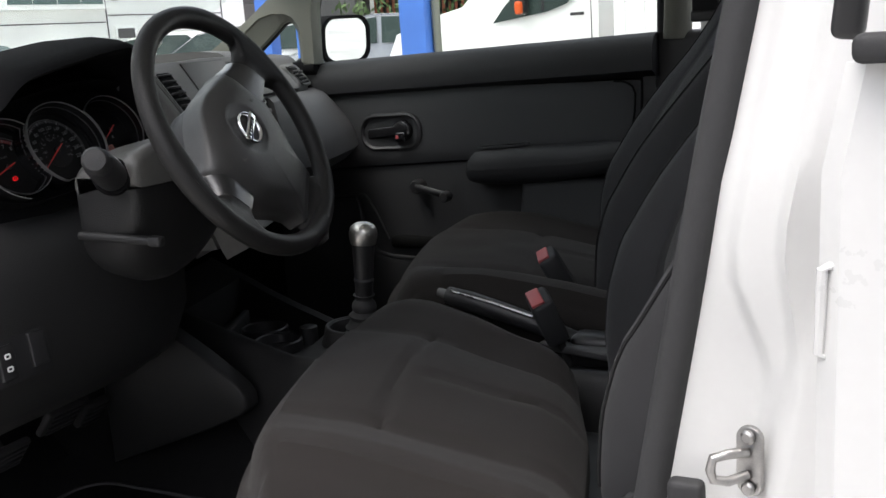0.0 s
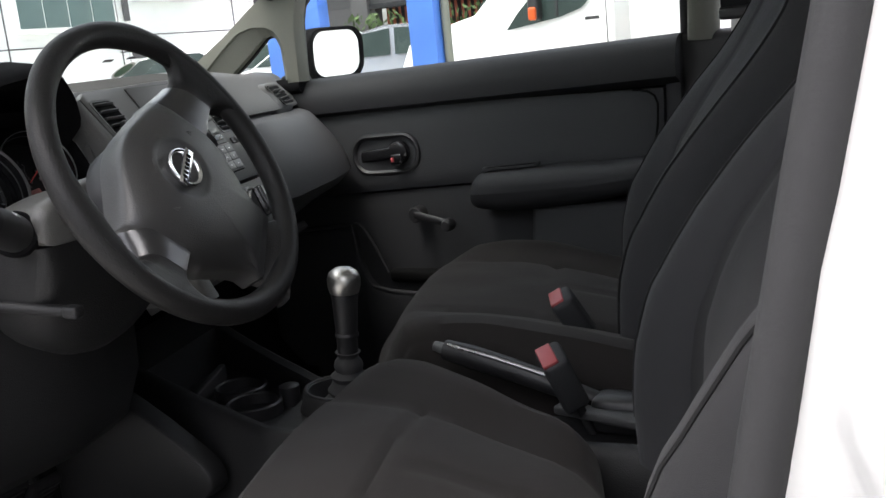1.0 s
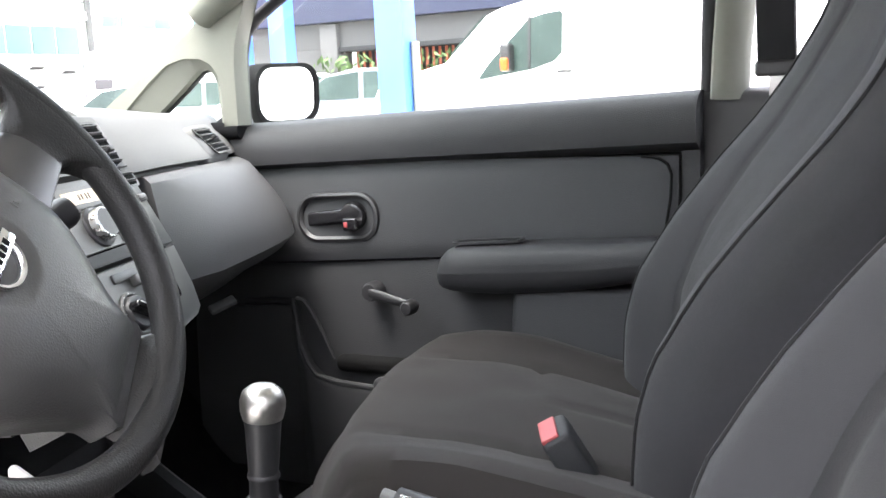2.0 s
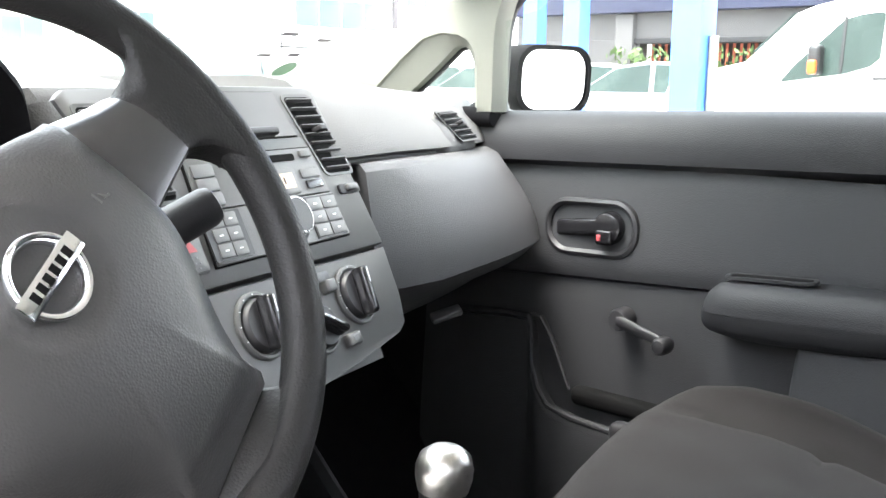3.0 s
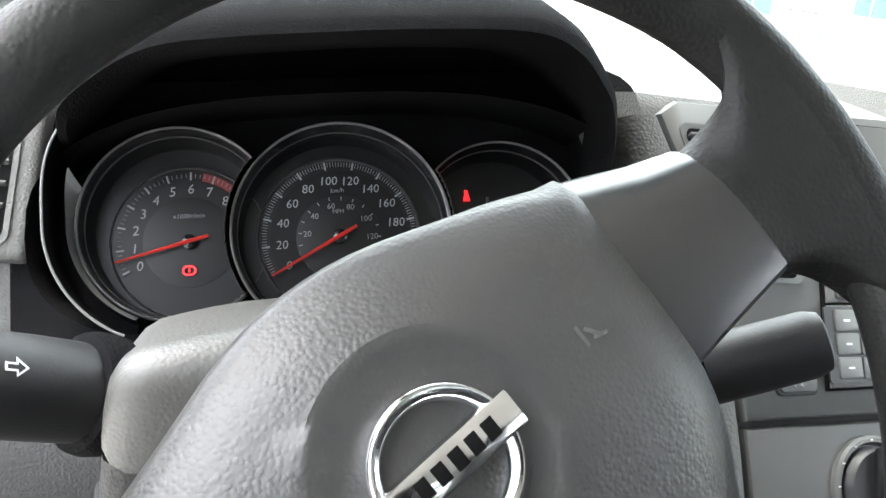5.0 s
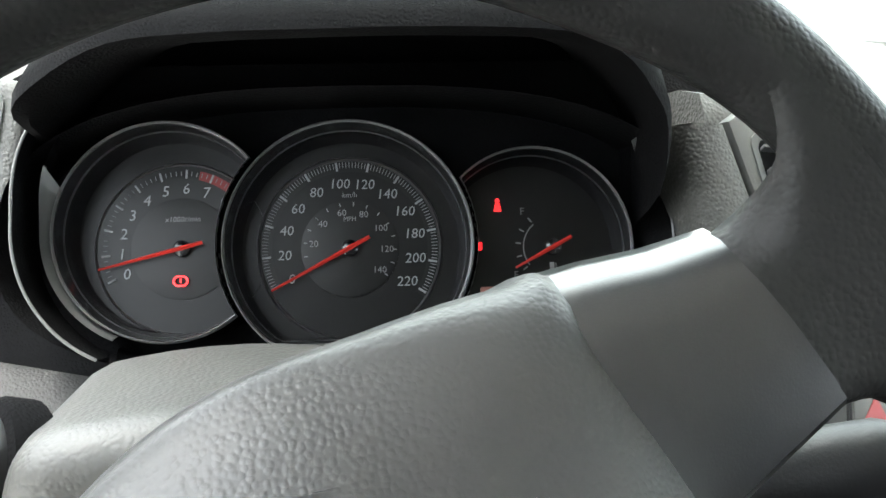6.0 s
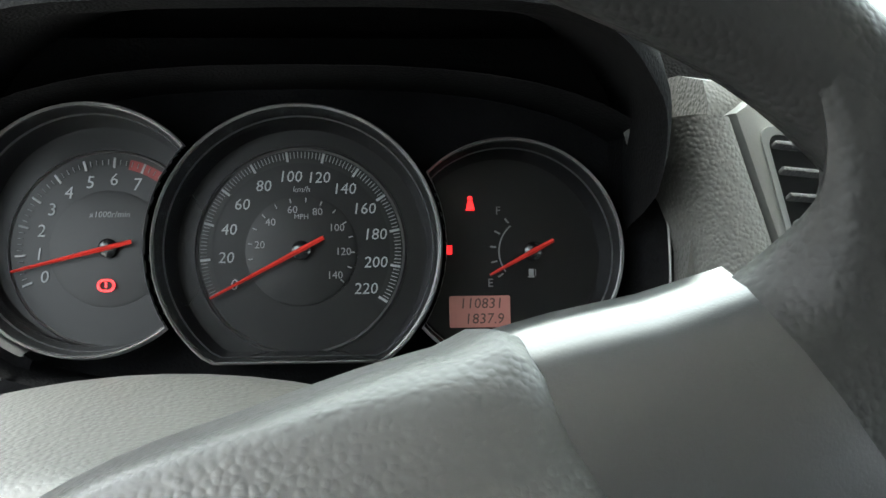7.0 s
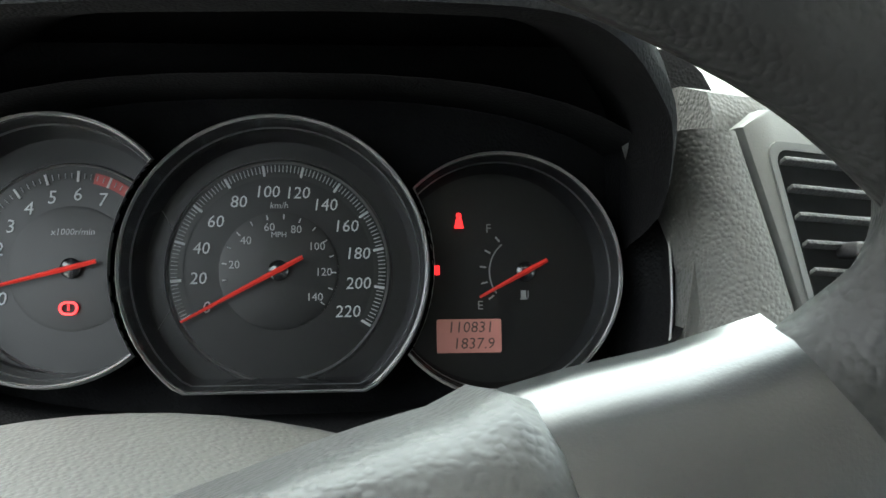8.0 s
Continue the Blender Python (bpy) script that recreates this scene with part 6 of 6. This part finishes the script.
def stickers():
    s = thing("windshield_sticker", "round green sticker on the windscreen", "sticker", tuple(screen_at(0.60, 1.085)))
    m = basis(screen_at(0.61, 1.088), (-0.25, 1, 0), (0.84, 0, 0.48))
    piece("sticker_ring", lathe([(0.032, 0), (0.032, 0.0008), (0.024, 0.0008), (0.024, 0)], m, 28, cap=False), "paper", s)
    piece("sticker_disc", lathe([(0.025, 0.0), (0.025, 0.001), (0.001, 0.001)], m, 28), "green", s)
    p = thing("paper_label", "torn printed paper labels on the windscreen", "label", tuple(screen_at(0.5, 1.14)))
    for k, (y, z, w) in enumerate(((0.550, 1.146, 0.045), (0.620, 1.138, 0.042), (0.580, 1.126, 0.10), (0.545, 1.111, 0.040), (0.597, 1.113, 0.035))):
        m = basis(screen_at(y, z), (-0.3, 1, 0), (0.84, 0, 0.48))
        piece("printed_bar", slab(rrect(w, 0.010 if k != 2 else 0.004, 0.0018), m, 0.0006), "grey_wall" if k != 2 else "dark", p)


stickers()


def post(x, y, h, w):
    p = thing("blue_post", "square steel post painted bright blue", "post", (x, y, 0), "yard posts")
    piece("shaft", rbox((w, w, h), 0.01, 1, T(x, y, h / 2)), "blue", p)
    piece("foot_plate", rbox((w * 2, w * 2, 0.02), 0.004, 1, T(x, y, 0.01)), "blue", p)


post(-3.03, 6.0, 4.2, 0.23)
post(-6.74, 10.0, 4.2, 0.24)
post(-7.38, 10.0, 4.2, 0.22)
conduit = thing("conduit", "pale plastic conduit clipped beside a post", "conduit", (-2.88, 6.02, 0))
piece("pipe", tube([(-2.88, 6.02, 0.0), (-2.88, 6.02, 1.42)], 0.035, 12), "cream", conduit)


def shed():
    """Grey workshop across the yard with a navy fascia and openings."""
    b = thing("workshop_building", "grey rendered workshop with a navy fascia band", "building", (-8, 17.5, 0))
    X0, X1, Y = -13.0, 8.0, 17.0
    ops = [(-9.96, -2.6), (-1.4, 4.0)]
    piece("wall_upper", rbox((X1 - X0, 0.3, 0.65), 0.01, 1, T((X0 + X1) / 2, Y + 0.15, 2.275)), "grey_wall", b)
    piece("wall_plinth", rbox((X1 - X0, 0.3, 0.9), 0.01, 1, T((X0 + X1) / 2, Y + 0.15, 0.45)), "grey_wall", b)
    xs = [X0] + [v for o in ops for v in o] + [X1]
    for a, c in zip(xs[::2], xs[1::2]):
        piece("wall_pier", rbox((c - a, 0.3, 1.05), 0.01, 1, T((a + c) / 2, Y + 0.15, 1.425)), "grey_wall", b)
        for k in range(int((c - a) // 2.4)):
            piece("wall_joint", rbox((0.03, 0.02, 1.68), 0.004, 1, T(a + 2.2 * (k + 0.6), Y - 0.008, 1.74)), "dark", b)
    for a, c in ops:
        w = piece("window_opening", rbox((c - a, 0.1, 1.05), 0.005, 1, T((a + c) / 2, Y + 0.6, 1.425)), "dark", b)
        n = int((c - a) * 7)
        for k in range(n):
            put(part("bar", rbox((0.05, 0.03, 1.05), 0.003, 1, T(lerp(a, c, (k + 0.5) / n), Y + 0.4, 1.425)), "brick_red"), w)
        piece("lintel", rbox((c - a + 0.3, 0.40, 0.10), 0.01, 1, T((a + c) / 2, Y + 0.12, 1.92)), "dark", b)
    piece("pilaster", rbox((0.40, 0.5, 2.44), 0.02, 1, T(-10.25, Y + 0.1, 1.22)), "grey_wall", b)
    piece("fascia", rbox((X1 - X0, 0.7, 3.4), 0.02, 1, T((X0 + X1) / 2, Y + 0.1, 4.16)), "navy", b)
    for x in (-5.85, -4.6):
        piece("fascia_rib", rbox((0.22, 0.12, 3.3), 0.02, 1, T(x, Y - 0.30, 4.16)), "grey_wall", b)


shed()


def shrubs(x0, x1, y, z0, z1, n, seed):
    rnd = random.Random(seed)
    bm = bmesh.new()
    for _ in range(n):
        p = Vector((rnd.uniform(x0, x1), y + rnd.uniform(-0.25, 0.25), z0 + (z1 - z0) * rnd.random() ** 1.3))
        m = Matrix.Translation(p) @ Euler((rnd.uniform(0, 6), rnd.uniform(0, 6), rnd.uniform(0, 6))).to_matrix().to_4x4()
        s = rnd.uniform(0.05, 0.11)
        vs = [bm.verts.new(m @ Vector(q)) for q in ((-s, 0, 0), (0, -s * 0.4, s * 0.1), (s, 0, 0), (0, s * 0.4, s * 0.1))]
        bm.faces.new(vs)
    ob = part("hedge", bm, "leaf")
    tagged(ob, "loose green hedge before the workshop windows", "hedge", "", "stuff")


shrubs(-10.3, -2.7, 16.5, 0.2, 1.75, 2600, 3)


def vehicle(kind, label, x, y, heading, prof, width, paint, windows, wheels, group, panes="pane"):
    """A vehicle from a side profile (length, height), with tumblehome, side windows as insets, and wheels."""
    v = thing(kind, label, "van" if "van" in kind else "car", (x, y, 0), group)
    m = pose(x, y, 0, 0, 0, heading)
    belt = 1.05 if "van" in kind else 0.92
    def inset(h):
        return 0.0 if h < belt else (h - belt) * (0.10 if "van" in kind else 0.28)
    rings = []
    for k in range(7):
        t = k / 6 * 2 - 1
        rings.append([m @ Vector((a, t * (width / 2 - inset(h)), h - (0.05 * (abs(t) == 1)) * (h > 0.5))) for a, h in prof])
    body = piece("body", loft(rings), paint, v, sharp=50)
    for name, poly in windows:
        for s in (-1, 1):
            q = [m @ Vector((a, s * (width / 2 - inset(h) + 0.006), h)) for a, h in poly]
            n = m.to_3x3() @ Vector((0, s * 0.01, 0))
            put(part(name, loft([q, [p + n for p in q]]), panes), body)
    for a in wheels:
        for s in (-1, 1):
            wm = m @ T(a, s * (width / 2 - 0.10), 0.33) @ pose(0, 0, 0, 90, 0, 0)
            tyre = piece("wheel", lathe([(0.20, -0.1), (0.31, -0.1), (0.33, -0.08), (0.33, 0.08), (0.31, 0.1), (0.20, 0.1)], wm, 28), "tyre", v)
            put(part("rim", lathe([(0.20, -0.105), (0.19, -0.06), (0.02, -0.09), (0.02, 0.09), (0.19, 0.06), (0.20, 0.105)], wm, 20), "silver"), tyre)
    return v, m, body


def van():
    prof = [(2.35, 0.4), (2.4, 0.8), (2.25, 1.12), (1.69, 1.31), (1.28, 1.40), (0.70, 1.96), (0.50, 2.04), (0.15, 2.10), (-0.30, 2.09), (-0.50, 2.05), (-0.58, 1.96), (-0.58, 0.4)]
    win = [("side_window", [(0.82, 1.13), (0.66, 1.33), (0.14, 1.83), (-0.05, 1.88), (-0.26, 1.90), (-0.29, 1.87), (-0.28, 1.40), (-0.18, 1.31), (0.09, 1.23)])]
    v, m, body = vehicle("delivery_van", "white delivery van cab with dark side window", -3.60, 11.8, 180, prof, 2.0, "white_soft", win, (1.75,), "parked vehicles")
    # windscreen
    q = [m @ Vector((a, t, h + 0.012)) for a, t, h in ((1.22, -0.86, 1.46), (1.22, 0.86, 1.46), (0.76, 0.82, 1.905), (0.76, -0.82, 1.905))]
    n = m.to_3x3() @ Vector((0.012, 0, 0.012))
    put(part("front_window", loft([q, [p + n for p in q]]), "pane"), body)
    for s in (-1, 1):
        mm = m @ T(0.38, s * 1.09, 1.38)
        mi = piece("wing_mirror", rbox((0.14, 0.20, 0.34), 0.05, 4, mm), "black", v)
        put(part("indicator", rbox((0.10, 0.12, 0.16), 0.03, 3, mm @ T(0.0, s * 0.08, -0.08)), "orange", None, "orange side indicator"), mi)
        piece("window_post", rbox((0.035, 0.02, 0.62), 0.006, 1, m @ pose(0.13, s * 0.968, 1.55, s * 6, 0, 0)), "dark", v)
        piece("door_handle", rbox((0.18, 0.03, 0.04), 0.01, 2, m @ T(-0.32, s * 1.0, 1.18)), "black", v)
        piece("door_line", rbox((0.012, 0.006, 1.0), 0.002, 1, m @ T(-0.50, s * 1.0, 0.9)), "dark", v)
        piece("rub_strip", rbox((1.6, 0.02, 0.05), 0.006, 1, m @ T(0.3, s * 1.0, 0.62)), "dark", v)


van()


def box_truck():
    b = thing("box_truck", "tall white ribbed box body of a parked truck", "truck", (0.1, 9.8, 0), "parked vehicles")
    piece("box_body", rbox((4.6, 2.3, 2.9), 0.03, 1, T(0.11, 9.8, 2.15)), "white_soft", b)
    for k in range(22):
        piece("rib", rbox((0.05, 0.03, 2.8), 0.008, 1, T(-2.09 + 0.2 * k, 8.64, 2.15)), "white_soft", b)
    piece("chassis", rbox((4.8, 1.0, 0.2), 0.02, 1, T(0.11, 9.8, 0.60)), "dark", b)
    for x in (-1.1, 1.5):
        for s in (-1, 1):
            m = T(x, 9.8 + s * 0.95, 0.42) @ pose(0, 0, 0, 90, 0, 0)
            piece("wheel", lathe([(0.2, -0.12), (0.40, -0.12), (0.42, -0.1), (0.42, 0.1), (0.40, 0.12), (0.2, 0.12)], m, 24), "tyre", b)
    r = thing("red_barrier", "low red-brown board fence between the trucks", "barrier", (-3.4, 13.4, 0))
    for k in range(6):
        piece("board", rbox((1.6, 0.04, 0.20), 0.006, 1, T(-3.4, 13.4, 0.14 + 0.22 * k)), "brick_red", r)
    for x in (-4.0, -2.8):
        piece("stake", rbox((0.08, 0.08, 1.4), 0.01, 1, T(x, 13.46, 0.7)), "dark", r)


box_truck()


def cars():
    prof = [(2.05, 0.25), (2.1, 0.55), (1.98, 0.74), (1.15, 0.90), (0.95, 0.94), (0.35, 1.34), (-0.1, 1.44), (-0.9, 1.42), (-1.5, 1.16), (-1.95, 1.02), (-2.1, 0.8), (-2.08, 0.25)]
    win = [("side_window", [(0.82, 0.96), (0.30, 1.31), (-0.22, 1.38), (-0.22, 0.96)]), ("side_window", [(-0.30, 0.96), (-0.30, 1.38), (-0.92, 1.35), (-1.36, 1.06), (-1.36, 0.96)])]
    for x, y, hd, pt in ((-7.9, 13.7, 200, "silver"), (-9.8, 14.2, 205, "white_soft"), (-11.8, 14.6, 205, "silver"), (-13.9, 15.0, 205, "white_soft")):
        vehicle("parked_car", ("silver" if pt == "silver" else "white") + " hatchback parked in a row", x, y, hd, prof, 1.7, pt, win, (1.28, -1.28), "parked vehicles")
    # beyond the bonnet
    for x, y, hd, pt in ((-13.4, 7.0, 95, "white_soft"), (-13.5, 10.0, 92, "silver")):
        vehicle("parked_car", ("silver" if pt == "silver" else "white") + " hatchback parked before the white building", x, y, hd, prof, 1.7, pt, win, (1.28, -1.28), "parked vehicles", "glazing")


cars()


def white_building():
    b = thing("white_building", "long white rendered building with glazed windows", "building", (-16, 0, 0))
    X = -16.0
    piece("wall", rbox((0.4, 46, 9.0), 0.02, 1, T(X - 0.2, 1, 4.5)), "wall_white", b)
    piece("band", rbox((0.5, 46, 0.18), 0.02, 1, T(X - 0.15, -1, 3.0)), "wall_white", b)
    piece("plinth", rbox((0.5, 46, 0.5), 0.02, 1, T(X - 0.15, -1, 0.25)), "grey_wall", b)
    for y, z, w, h, n in ((14.5, 2.46, 2.62, 0.60, 4), (17.7, 2.91, 2.3, 0.26, 4), (20.6, 2.91, 1.8, 0.26, 4), (9.53, 2.03, 0.66, 0.40, 2), (7.36, 1.82, 0.74, 0.40, 2), (9.32, 1.02, 0.66, 0.14, 3), (5.1, 1.72, 0.74, 0.40, 2), (2.9, 1.62, 0.74, 0.40, 2), (13.65, 5.2, 2.1, 0.9, 4), (8.5, 5.2, 2.1, 0.9, 4), (3.4, 5.2, 2.1, 0.9, 4)):
        fr = piece("window", rbox((0.12, w + 0.12, h + 0.12), 0.02, 1, T(X + 0.03, y, z)), "wall_white", b)
        for j in range(n):
            pw = w / n
            put(part("pane", rbox((0.03, pw - 0.04, h - 0.02), 0.005, 1, T(X + 0.10, y - w / 2 + pw * (j + 0.5), z)), "glazing"), fr)
        put(part("sill", rbox((0.24, w + 0.2, 0.05), 0.01, 1, T(X + 0.10, y, z - h / 2 - 0.08)), "wall_white"), fr)
    for y, z in ((16.48, 1.52), (12.0, 1.35), (7.4, 0.95)):
        v = piece("wall_vent", rbox((0.05, 0.66, 0.34), 0.01, 1, T(X + 0.01, y, z)), "wall_white", b)
        put(part("vent_grille", rbox((0.04, 0.54, 0.22), 0.01, 1, T(X + 0.03, y, z)), "grey_wall"), v)
    # downpipe and the grooves between the facade panels
    piece("downpipe", tube([(X + 0.08, 16.18, 2.25), (X + 0.08, 16.18, 9.0)], 0.07, 10), "grey_wall", b)
    for y0, y1, z in ((8.0, 15.9, 1.78), (16.0, 20.0, 1.93), (8.0, 20.0, 3.3)):
        piece("panel_groove", rbox((0.02, y1 - y0, 0.025), 0.004, 1, T(X + 0.005, (y0 + y1) / 2, z)), "grey_wall", b)
    for y in (12.9, 15.95, 20.05):
        piece("panel_groove", rbox((0.02, 0.03, 2.6), 0.004, 1, T(X + 0.005, y, 1.9)), "grey_wall", b)


white_building()
